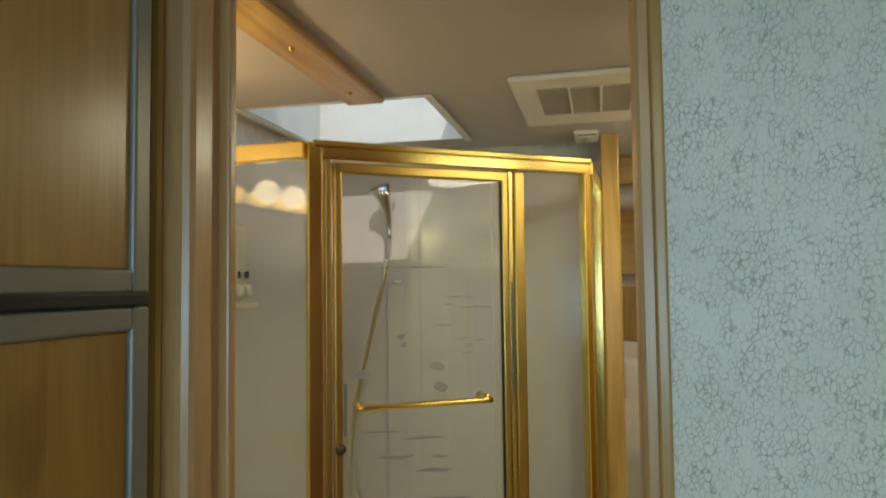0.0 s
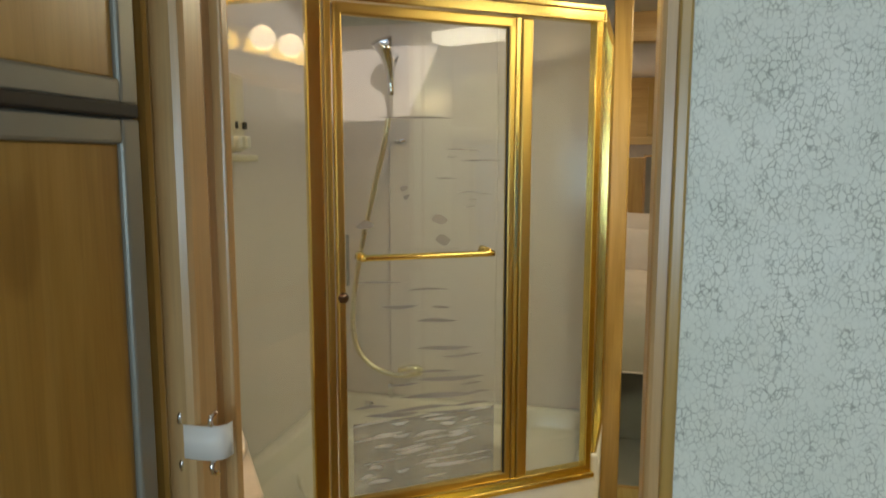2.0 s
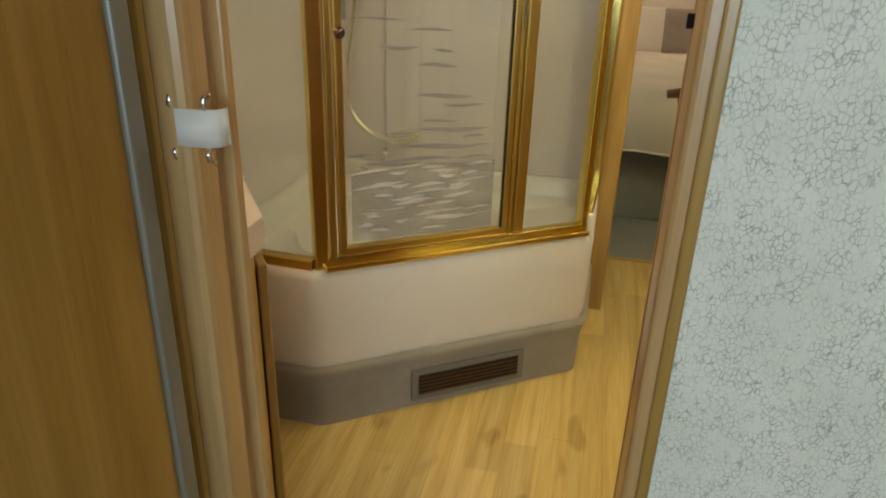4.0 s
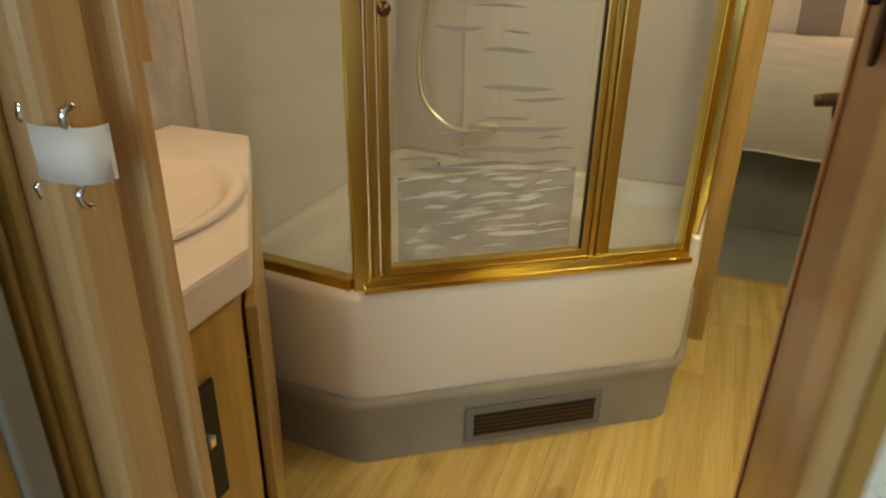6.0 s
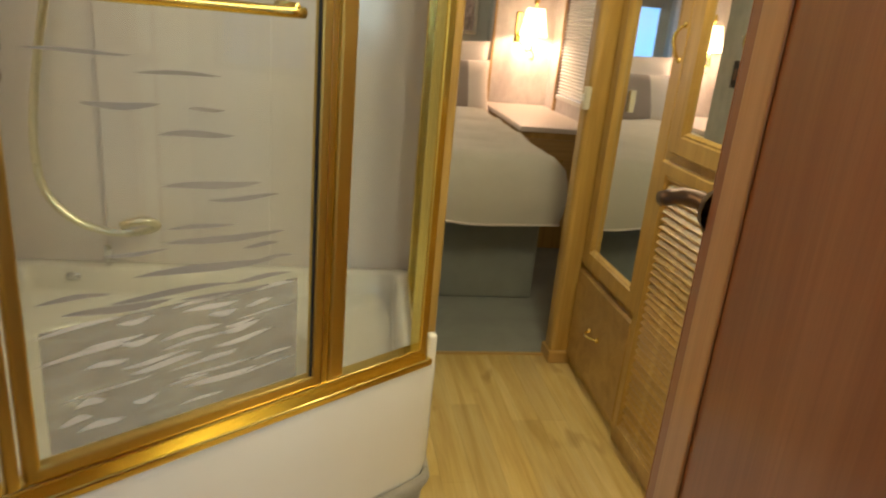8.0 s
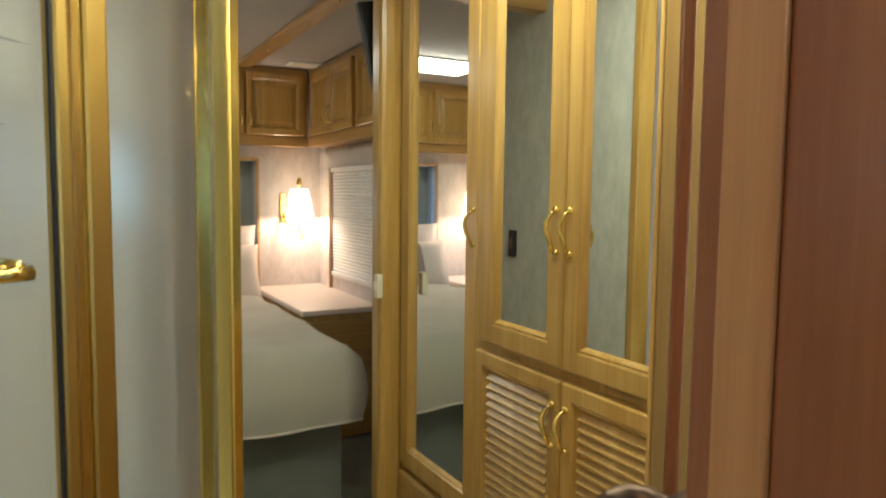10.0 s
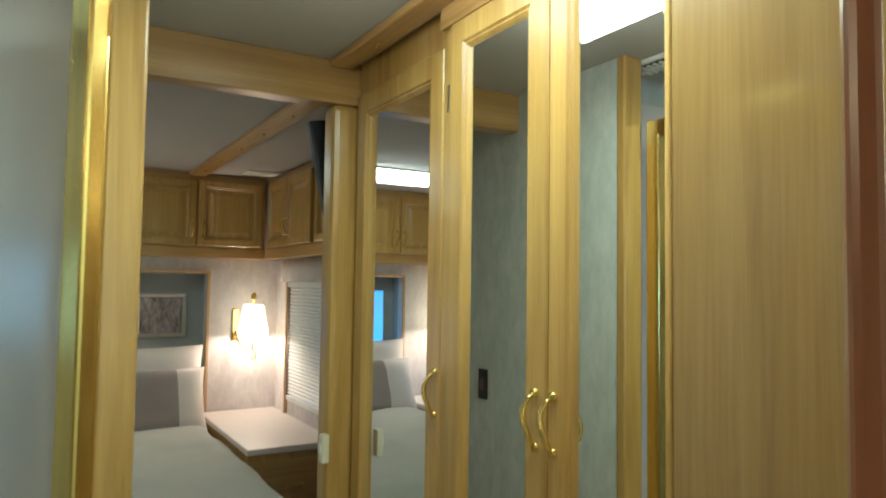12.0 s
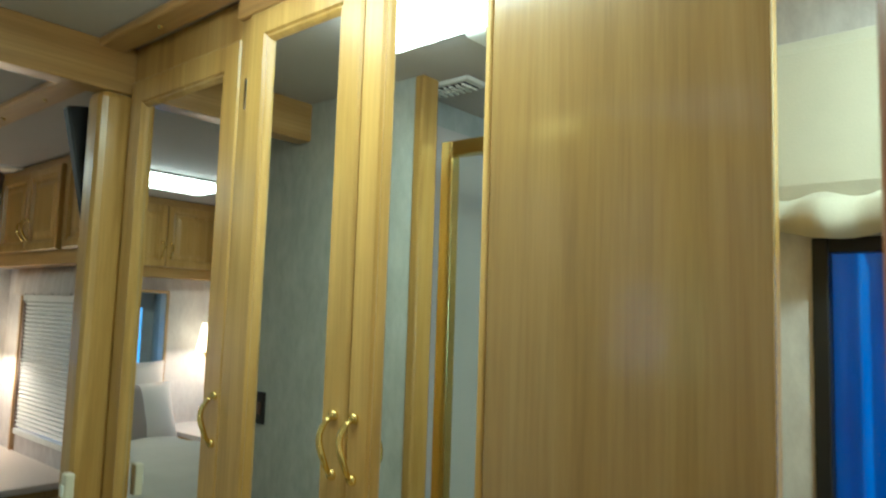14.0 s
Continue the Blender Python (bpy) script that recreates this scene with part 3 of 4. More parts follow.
sur = empty("shower_surround", pose(0, 0, 0), "glossy white mauve shower wall panels", "shower wall")
box("panel_back", X0 + 0.004, -0.036, 3.04, 3.052, 0.42, 1.98, SURROUND, sur, 0)
box("panel_left", X0 + 0.002, X0 + 0.012, 1.99, 3.04, 0.42, 1.98, SURROUND, sur, 0)
box("panel_right", -0.046, -0.036, 2.95, 3.04, 0.42, 1.98, SURROUND, sur, 0)
box("pilaster", -0.885, -0.45, 3.030, 3.04, 0.42, 1.98, SURROUND, sur, 0.012)
tagged(box("wall_shower_back", X0, -0.030, 3.052, 3.09, 0, TOP, PAPER_HALL, None, 0), "wall behind the shower", "wall", kind=S)

enc = empty("shower_enclosure", pose(0, 0, 0), "brass framed glass shower enclosure with etched door", "shower enclosure")
ZB, ZT = 0.503, 1.885


def rail(name, p, q, z0, z1, w, mat=BRASS, bevel=0.004):
    return slab(name, p, q, z0, z1, w / 2, w / 2, mat, enc, bevel)


left_end = Vector((X0 + 0.012, 2.022))
T = Vector((-0.050, 2.912))
rail("top_rail", R, T, ZT - 0.042, ZT, 0.034)
rail("bottom_rail", R, T, ZB - 0.004, ZB + 0.026, 0.034)
rail("post", T - Vector((0.002, 0.040)), T, ZB, ZT, 0.034)
rail("post", on(-0.022), on(0.016), ZB, ZT, 0.040)
rail("post", on(0.022), on(0.040), ZB, ZT - 0.03, 0.034, COPPER)
rail("post", on(SPAN - 0.024), on(SPAN), ZB, ZT, 0.034)
rail("mullion", on(0.545), on(0.562), ZB + 0.03, ZT - 0.045, 0.036)
rail("mullion", on(0.566), on(0.602), ZB + 0.03, ZT - 0.045, 0.028, COPPER, 0.006)
rail("top_rail", on(-0.02), on(SPAN), ZT - 0.042, ZT, 0.036)
rail("top_rail", on(-0.01, 0.002), on(SPAN, 0.002), ZT - 0.012, ZT + 0.006, 0.046)
rail("bottom_rail", on(-0.02), on(SPAN), ZB - 0.004, ZB + 0.030, 0.036)
rail("bottom_rail", on(-0.0, 0.022), on(SPAN, 0.022), ZB - 0.004, ZB + 0.012, 0.03)
rail("top_rail", left_end, on(-0.02), ZT - 0.042, ZT + 0.004, 0.04)
rail("bottom_rail", left_end, on(-0.02), ZB - 0.004, ZB + 0.026, 0.036, COPPER)
rail("door_stile", on(0.044, 0.012), on(0.066, 0.012), ZB + 0.035, ZT - 0.05, 0.024, COPPER, 0.005)
rail("door_stile", on(0.522, 0.012), on(0.543, 0.012), ZB + 0.035, ZT - 0.05, 0.024, COPPER, 0.005)
rail("door_rail", on(0.044, 0.012), on(0.543, 0.012), ZT - 0.078, ZT - 0.048, 0.024, COPPER, 0.005)
rail("door_rail", on(0.044, 0.012), on(0.543, 0.012), ZB + 0.034, ZB + 0.058, 0.024, COPPER, 0.005)
slab("seal", on(0.519, 0.018), on(0.5225, 0.018), ZB + 0.058, ZT - 0.078, 0.004, 0.002, BLACK, enc, 0)
for p, q, z0, z1 in ((on(0.064, 0.012), on(0.524, 0.012), ZB + 0.055, ZT - 0.075), (on(0.60), on(SPAN - 0.022), ZB + 0.028, ZT - 0.040), (left_end, on(-0.02), ZB + 0.024, ZT - 0.040), (R, T, ZB + 0.024, ZT - 0.040)):
    slab("pane", p, q, z0, z1, 0.002, 0.002, GLASS, enc, 0)
for s in (0.105, 0.452):
    c = on(s, 0.014)
    e = on(s, 0.058)
    tube("bar_mount", [(*c, 1.212), (*on(s, 0.03), 1.212), (*e, 1.212)], lambda a: 0.014 - 0.004 * a, BRASS, enc, 12)
tube("towel_bar", [(*on(0.095, 0.058), 1.212), (*on(0.11, 0.058), 1.212), (*on(0.44, 0.058), 1.208), (*on(0.466, 0.058), 1.208)], 0.0085, BRASS, enc, 12)
tube("catch_knob", [(*on(0.054, 0.022), 1.112), (*on(0.054, 0.034), 1.112), (*on(0.054, 0.044), 1.112)], lambda a: 0.007 + 0.007 * a, BRONZE, enc, 12)
slab("door_pull", on(0.066, 0.028), on(0.074, 0.028), 1.14, 1.27, 0.003, 0.003, glass("clear_plastic", (0.8, 0.85, 0.88), 0.1), enc, 0.001)


FROST = bpy.data.materials.new("frosted_band")
FROST.use_nodes = True
fn, fl = FROST.node_tree.nodes, FROST.node_tree.links
fa, fb, fm = fn.new("ShaderNodeBsdfTransparent"), fn.new("ShaderNodeBsdfDiffuse"), fn.new("ShaderNodeMixShader")
fb.inputs[0].default_value = (0.33, 0.30, 0.275, 1)
fg = ramp(fn, ((0.30, (0.34, 0.34, 0.34)), (0.70, (0.50, 0.50, 0.50))))
fl.new(noise_tex(fn, fl, mapped(fn, fl, (9, 9, 60)), 1.0, 3), fg.inputs[0])
fl.new(fg.outputs[0], fm.inputs[0])
fl.new(fa.outputs[0], fm.inputs[1])
fl.new(fb.outputs[0], fm.inputs[2])
fl.new(fm.outputs[0], fn["Material Output"].inputs[0])
tagged(slab("etched_band", on(0.082, 0.0142), on(0.492, 0.0142), 0.568, 0.765, 0.0003, 0, FROST, enc, 0), "grey frosted band low on the door")


def streak(s, z, length, height, tilt=0.0):
    """A lens shaped etched ripple lying on the door glass."""
    v, f = [], []
    k = 8
    for i in range(k + 1):
        a = i / k
        w = height * math.sin(math.pi * a) ** 0.8 / 2 + 0.0002
        x, zz = s + (a - 0.5) * length, z + tilt * (a - 0.5) * length + min(0.0025, 0.25 * height) * math.sin(5 * a + s * 40)
        for d in (w, -w):
            p = on(x, 0.0148)
            v.append((p.x, p.y, zz + d))
    for i in range(k):
        f.append((2 * i, 2 * i + 2, 2 * i + 3, 2 * i + 1))
    return v, f


def etched(name, rows, mat, label):
    v, f = [], []
    for row in rows:
        a, b = streak(row[0], row[1], row[2], row[3], row[4])
        f += [tuple(i + len(v) for i in q) for q in b]
        v += a
    tagged(mesh(name, v, f, mat, enc), label, kind="stuff")


rng = random.Random(5)
dark, light = [], []
# single ripples: metres along the door, height, length, thickness
for along, z, length, thick in ((0.16, 1.140, 0.14, 0.005), (0.21, 1.072, 0.11, 0.010), (0.29, 1.113, 0.13, 0.006), (0.33, 1.062, 0.06, 0.006), (0.315, 1.026, 0.12, 0.010), (0.34, 0.948, 0.17, 0.012),
                                (0.39, 0.922, 0.13, 0.008), (0.32, 0.884, 0.12, 0.007), (0.36, 0.860, 0.22, 0.012), (0.22, 0.858, 0.10, 0.006), (0.42, 0.838, 0.07, 0.007), (0.33, 0.815, 0.24, 0.014),
                                (0.45, 0.812, 0.07, 0.006), (0.13, 0.806, 0.10, 0.008), (0.27, 0.785, 0.20, 0.010), (0.42, 0.780, 0.12, 0.008), (0.19, 0.778, 0.16, 0.012), (0.36, 0.765, 0.16, 0.009)):
    dark.append((along, z, length, thick, -0.04))
for along, z, length, thick in ((0.325, 1.300, 0.05, 0.026), (0.335, 1.245, 0.045, 0.030), (0.225, 1.385, 0.025, 0.014), (0.232, 1.362, 0.02, 0.012), (0.26, 1.565, 0.22, 0.005), (0.12, 1.29, 0.05, 0.022)):
    dark.append((along, z, length, thick, 0.0))
for k in range(10):
    dark.append((0.34 + rng.random() * 0.13, 1.33 + rng.random() * 0.17, 0.03 + rng.random() * 0.05, 0.003, 0.0))
for row in range(9):
    for k in range(5):
        light.append((0.12 + 0.082 * k + rng.uniform(-0.035, 0.035), 0.590 + 0.0205 * row + rng.uniform(-0.008, 0.008), rng.uniform(0.04, 0.14), rng.uniform(0.003, 0.011), rng.uniform(0.0, 0.07)))
light = [q for q in light if rng.random() < 0.72]
light = [(min(max(q[0], 0.07 + q[2] / 2), 0.485 - q[2] / 2),) + q[1:] for q in light]
etched("etched_ripples", dark, ETCH, "grey frosted ripple marks")
etched("etched_foam", light, ETCH_LIGHT, "pale frosted ripple marks")

HOSE = metal("ribbed_hose", (0.80, 0.74, 0.56), 0.28)
kit = empty("hand_shower", pose(0, 0, 0), "chrome hand shower with hose and mixer taps", "shower")
bx, by = -0.872, 3.036
tube("holder", [(bx + 0.02, by, 1.86), (bx + 0.02, by - 0.05, 1.85), (bx + 0.02, by - 0.09, 1.83)], 0.012, CHROME, kit)
tube("head", [(bx + 0.0, by - 0.13, 1.90), (bx + 0.012, by - 0.11, 1.86), (bx + 0.02, by - 0.09, 1.80), (bx + 0.024, by - 0.085, 1.72), (bx + 0.024, by - 0.085, 1.70)], lambda a: 0.042 - 0.030 * min(1, a * 1.6), CHROME, kit, 14)
ctrl = [(-0.856, 1.72), (-0.862, 1.62), (-0.882, 1.51), (-0.935, 1.323), (-0.988, 1.122), (-1.018, 0.95), (-1.022, 0.82), (-1.0, 0.71), (-0.932, 0.632), (-0.84, 0.598),
        (-0.765, 0.606), (-0.742, 0.626), (-0.775, 0.640), (-0.83, 0.622), (-0.849, 0.57)]
hose = []
for k in range(1, len(ctrl) - 2):
    for q in range(8):
        w = q / 8
        c = [0.5 * (2 * ctrl[k][e] + (ctrl[k + 1][e] - ctrl[k - 1][e]) * w + (2 * ctrl[k - 1][e] - 5 * ctrl[k][e] + 4 * ctrl[k + 1][e] - ctrl[k + 2][e]) * w * w
                    + (3 * ctrl[k][e] - ctrl[k - 1][e] - 3 * ctrl[k + 1][e] + ctrl[k + 2][e]) * w ** 3) for e in (0, 1)]
        hose.append((c[0], 2.975 - 0.02 * math.sin((k + w) * 1.1), c[1]))
tube("hose", hose, lambda a: 0.0105 + 0.001 * math.sin(a * 900), HOSE, kit, 8)
box("mixer_body", bx - 0.05, bx + 0.05, by - 0.055, by, 0.455, 0.485, CHROME, kit, 0.008)
tube("riser", [(bx, by - 0.04, 0.48), (bx, by - 0.05, 0.54), (bx + 0.01, by - 0.08, 0.565)], 0.010, CHROME, kit)
for s in (-1, 1):
    tube("tap_handle", [(bx + s * 0.055, by - 0.03, 0.468), (bx + s * 0.08, by - 0.05, 0.470), (bx + s * 0.105, by - 0.055, 0.472)], lambda a: 0.018 - 0.006 * a, CHROME, kit, 10)
tube("hose_clip", [(bx + 0.03, by, 1.53), (bx + 0.03, by - 0.05, 1.53), (bx + 0.07, by - 0.055, 1.535)], 0.007, CHROME, kit)
soap = empty("soap_dispenser", pose(0, 0, 0), "cream three chamber soap dispenser on the shower wall", "soap dispenser")
prism("body", [(X0 + 0.012, 2.11), (-1.09, 2.12), (-1.075, 2.20), (-1.09, 2.28), (X0 + 0.012, 2.29)], 1.48, 1.70, CREAM, soap, 0.012)
box("shelf", X0 + 0.012, -1.06, 2.09, 2.30, 1.452, 1.472, CREAM, soap, 0.006)
for k in range(3):
    box("button", -1.085, -1.062, 2.138 + 0.05 * k, 2.163 + 0.05 * k, 1.49, 1.525, WHITE, soap, 0.005)
    box("level_window", -1.082, -1.070, 2.146 + 0.05 * k, 2.155 + 0.05 * k, 1.545, 1.565, BLACK, soap, 0.001)

# ---- ceiling fittings ----
fan = empty("ceiling_fan_vent", pose(0, 0, 0), "white square roof vent frame with grey screen", "vent")
prism("rim", [(-0.27, 2.13), (0.19, 2.13), (0.19, 2.66), (-0.27, 2.66)], TOP - 0.018, TOP - 0.001, WHITE, fan, 0.008)
prism("screen", [(-0.20, 2.22), (0.14, 2.22), (0.14, 2.50), (-0.20, 2.50)], TOP - 0.021, TOP - 0.0175, plain("screen_grey", (0.36, 0.34, 0.33), 0.7), fan, 0)
for k in range(1, 4):
    box("mullion", -0.20 + 0.085 * k - 0.003, -0.20 + 0.085 * k + 0.003, 2.22, 2.50, TOP - 0.024, TOP - 0.021, WHITE, fan, 0)
air = empty("air_register", pose(0, 0, 0), "white ceiling air register with louvres over a black sheet", "vent")
box("rim", -0.125, -0.038, 2.83, 3.0, TOP - 0.014, TOP - 0.001, WHITE, air, 0.004)
# no real hole: a flat black sheet paints the shaded duct
box("opening", -0.112, -0.05, 2.85, 2.98, TOP - 0.017, TOP - 0.0135, BLACK, air, 0)
for k in range(6):
    box("louvre", -0.112, -0.05, 2.854 + 0.021 * k, 2.862 + 0.021 * k, TOP - 0.022, TOP - 0.017, WHITE, air, 0)
box("louvre", -0.084, -0.078, 2.85, 2.98, TOP - 0.023, TOP - 0.017, WHITE, air, 0)


def ceiling_lamp(x0, x1, y0, y1, label):
    lamp = empty("ceiling_lamp", pose(0, 0, 0), label, "lamp", "fluorescent ceiling lamps")
    box("tray", x0 - 0.008, x1 + 0.008, y0 - 0.008, y1 + 0.008, TOP - 0.012, TOP - 0.001, WHITE, lamp)
    d = box("diffuser", x0, x1, y0, y1, TOP - 0.062, TOP - 0.012, DIFFUSER, lamp, 0.008)
    d.visible_shadow = False


ceiling_lamp(0.285, 0.432, 2.14, 2.80, "glowing white fluorescent ceiling lamp in the hall")
ceiling_lamp(-0.50, -0.06, 4.87, 5.03, "glowing white fluorescent ceiling lamp above the bed")
# body of the added alcove lamp; no such lamp is in view
ceiling_lamp(0.70, 0.84, 1.36, 1.74, "unseen white ceiling lamp added beside the side window")
# invented fitting that goes with the added living area light
ceiling_lamp(-0.15, 0.35, -0.58, -0.42, "unseen white ceiling lamp added in the living area")
smoke = empty("bedroom_vent", pose(0, 0, 0), "flat white ceiling vent in the bedroom", "vent")
box("rim", 0.86, 1.06, 5.38, 5.52, TOP - 0.012, TOP - 0.001, WHITE, smoke, 0.004)
box("grid", 0.88, 1.04, 5.40, 5.50, TOP - 0.016, TOP - 0.012, CREAM, smoke, 0.002)

# ---- partition, bath door and side panel ----
part = empty("partition", pose(0, 0, 0), "reddish wood partition panel with a bronze plate and lever", "partition")
P, Q = Vector((0.012, 1.187)), Vector((0.056, 1.699))
slab("panel", P, Q, 0, 2.04, 0.035, 0.0, RED, part, 0.003)
q0 = P + (Q - P) * 0.87
q1 = P + (Q - P) * 0.955
tagged(slab("edge_board", q0, q1, 0.0, 2.04, 0.0, 0.004, RED_PALE, part, 0.002), "lighter reddish edge board")
w = (Q - P).normalized()
side = Vector((-w.y, w.x))
c = P + w * 0.26 + side * 0.002
slab("switch_plate", c - w * 0.024, c + w * 0.024, 1.165, 1.275, 0.0, 0.006, BRONZE, part, 0.003)
slab("switch_toggle", c - w * 0.005 + side * 0.006, c + w * 0.005 + side * 0.006, 1.21, 1.23, 0.0, 0.010, BLACK, part, 0.002)
lathe("lever_rose", [(0.0, 0.03), (0.012, 0.028), (0.024, 0.01), (0.026, 0.0)], (0.076, Q.y + 0.001, 1.07), BRONZE, part, 16, "y")
tube("lever", [(0.076, Q.y + 0.01, 1.07), (0.074, Q.y + 0.05, 1.07), (0.062, Q.y + 0.060, 1.071), (0.050, Q.y + 0.062, 1.069), (0.038, Q.y + 0.060, 1.067)], lambda a: 0.011 - 0.003 * a, BRONZE, part, 10)

post = tagged(slab("jamb_post", (0.079, 1.739), (0.086, 1.731), 0, TOP, 0.0, 0.010, RED, None, 0.003), "slim reddish wood upright", "trim", kind=S)
sidep = empty("side_panel", pose(0, 0, 0), "glossy lacquered maple panel beside the wardrobe", "panel")
box("panel", 0.590, 0.598, 1.903, 2.248, 0, TOP - 0.002, PANELWOOD, sidep, 0.002)
box("edge", 0.587, 0.598, 2.248, 2.258, 0, TOP - 0.002, MAPLE, sidep, 0.003)
box("backing", 0.598, 0.620, 1.905, 2.178, 0, TOP - 0.002, MAPLE, sidep, 0.002)
box("return_panel", 0.620, X1 - 0.002, 2.150, 2.176, 0, TOP, MAPLE, sidep, 0.002)

# ---- wardrobe ----
ward = empty("wardrobe", pose(0.620, 2.893, 0, 0, 0, -90), "maple wardrobe with two mirrored doors above two louvred doors", "wardrobe")
box("body", 0, 0.712, 0.0, 0.50, 0.0, TOP - 0.002, MAPLE, ward, 0.003)
leaf(ward, 0.058, 0.930, 0.318, 1.055, "mirror", 0.064, (0.294, 0.29))
leaf(ward, 0.380, 0.930, 0.318, 1.055, "mirror", 0.060, (0.018, 0.29))
leaf(ward, 0.030, 0.055, 0.346, 0.850, "louvre", 0.050, (0.322, 0.75))
leaf(ward, 0.380, 0.055, 0.320, 0.850, "louvre", 0.050, (0.018, 0.75))
box("crown", 0.0, 0.712, -0.012, 0.0, 1.992, TOP - 0.003, MAPLE_X, ward, 0.003)
box("hinge", 0.048, 0.057, -0.020, 0.0, 1.80, 1.86, CHROME, ward, 0.002)
linen = empty("mirror_cabinet", pose(0.643, 3.392, 0, 0, 0, -90), "maple cabinet with a tall mirrored door over a drawer", "cabinet")
box("body", 0, 0.496, 0.0, 0.45, 0.0, TOP - 0.002, MAPLE, linen, 0.003)
leaf(linen, 0.030, 0.425, 0.464, 1.535, "mirror", 0.071, (0.446, 0.785))
drawer = new("drawer")
drawer.parent = linen
rings("front", 0.475, 0.360, [(0, 0), (0, -0.012), (0.010, -0.020), (0.03, -0.020)], MAPLE_Y, drawer, True)
drawer.location = (0.012, 0, 0.04)
pull(drawer, 0.225, 0.19, False, 0.075)
sw = empty("light_switch", pose(0, 0, 0), "cream rectangular light switch on the maple post", "switch")
box("plate", 0.545, 0.566, 3.372, 3.40, 0.965, 1.04, CREAM, sw, 0.004)
box("rocker", 0.541, 0.546, 3.378, 3.394, 0.99, 1.015, WHITE, sw, 0.002)
dark_sw = empty("dark_switch", pose(0, 0, 0), "black wall switch on the hall wallpaper", "switch")
box("plate", 0.024, 0.031, 3.555, 3.605, 1.06, 1.16, BLACK, dark_sw, 0.003)
box("rocker", 0.031, 0.035, 3.57, 3.59, 1.09, 1.13, BRONZE, dark_sw, 0.002)

# ---- bedroom ----
bed = empty("bed", pose(0, 0, 0), "bed with a grey beige quilt on a carpeted base", "bed")
box("base", -0.62, 0.66, 4.0, 5.70, 0.006, 0.40, CARPET, bed, 0.01)


def mattress():
    nx, ny = 40, 48
    x0, x1, y0, y1, zb, zt = -0.69, 0.69, 3.86, 5.70, 0.405, 0.70
    v, f = [], []
    for j in range(ny + 1):
        for i in range(nx + 1):
            x, y = x0 + (x1 - x0) * i / nx, y0 + (y1 - y0) * j / ny
            ex, ey = min(x - x0, x1 - x), min(y - y0, y1 - y)
            e = max(0.0, 0.06 - ex) ** 2 + max(0.0, 0.06 - ey) ** 2
            z = zt - 0.045 * min(1.0, e / 0.0045) - 0.010 * (1 - abs(math.sin(x * 9.0) * math.sin(y * 9.0)) ** 0.3) + 0.014 * noise.noise((x * 5, y * 5, 0))
            v.append((x, y, z))
    k = nx + 1
    f += [(j * k + i, j * k + i + 1, (j + 1) * k + i + 1, (j + 1) * k + i) for j in range(ny) for i in range(nx)]
    edge = [i for i in range(k)] + [j * k + nx for j in range(1, ny + 1)] + [ny * k + i for i in range(nx - 1, -1, -1)] + [j * k for j in range(ny - 1, 0, -1)]
    last = edge
    for step in range(1, 5):
        cur = []
        for q, i in enumerate(edge):
            x, y, z = v[i]
            s = step / 4
            bulge = 0.018 * math.sin(math.pi * s) + 0.006 * math.sin(q * 0.7) * s
            cx, cy = x - (x0 + x1) / 2, y - (y0 + y1) / 2
            sx = math.copysign(1, cx) if abs(cx) > (x1 - x0) / 2 - 0.01 else 0
            sy = math.copysign(1, cy) if abs(cy) > (y1 - y0) / 2 - 0.01 else 0
            v.append((x + bulge * sx, y + bulge * sy, z + (zb + 0.006 * math.sin(q * 0.35) - z) * s))
            cur.append(len(v) - 1)
        f += [(last[q], last[(q + 1) % len(edge)], cur[(q + 1) % len(edge)], cur[q]) for q in range(len(edge))]
        last = cur
    mesh("quilt", v, f, QUILT, bed, True)
    tube("piping", [v[i] for i in last if v[i][1] < 5.6], 0.006, LINEN, bed, 6)


mattress()


def pillow(x, y, z, w, h, tilt, turn, band):
    pl = empty("pillow", pose(x, y, z, tilt, 0, turn), "cream bed pillow with a taupe centre band" if band else "cream bed pillow leaning on the wall", "pillow", "pillows on the bed")
    n = 18

    def patch(name, a0, a1, mat):
        v, f = [], []
        for s in (-1, 1):
            o = len(v)
            for j in range(n + 1):
                for i in range(n + 1):
                    a, b = (a0 + (a1 - a0) * i / n) * 2 - 1, j / n * 2 - 1
                    th = 0.085 * max(0, (1 - a ** 4) * (1 - b ** 4)) ** 0.55 + 0.004 * noise.noise((a * 3 + x * 9, b * 3, s))
                    pin = 1 - 0.06 * (1 - b * b) * abs(a) ** 3
                    pin2 = 1 - 0.06 * (1 - a * a) * abs(b) ** 3
                    v.append((a * w / 2 * pin, s * max(th, 0.003), (b * pin2 + 1) * h / 2))
            f += [(o + j * (n + 1) + i, o + j * (n + 1) + i + 1, o + (j + 1) * (n + 1) + i + 1, o + (j + 1) * (n + 1) + i) for j in range(n) for i in range(n)]
        mesh(name, v, f, mat, pl, True)
    if band:
        patch("cover", 0, 0.36, LINEN)
        patch("centre_band", 0.36, 0.74, TAUPE)
        patch("cover", 0.74, 1, LINEN)
    else:
        patch("cover", 0, 1, LINEN)


pillow(0.40, 5.42, 0.63, 0.60, 0.38, -24, 0, True)
pillow(-0.40, 5.42, 0.63, 0.60, 0.38, -24, 0, True)
pillow(0.38, 5.58, 0.64, 0.66, 0.46, -12, 0, False)
pillow(-0.38, 5.58, 0.64, 0.66, 0.46, -12, 0, False)
head = empty("headboard", pose(0, 0, 0), "golden maple panel on the wall behind the bed", "headboard")
box("panel", -0.235, 0.235, 5.722, 5.748, 0.60, 1.49, KNOTTY, head, 0.004)


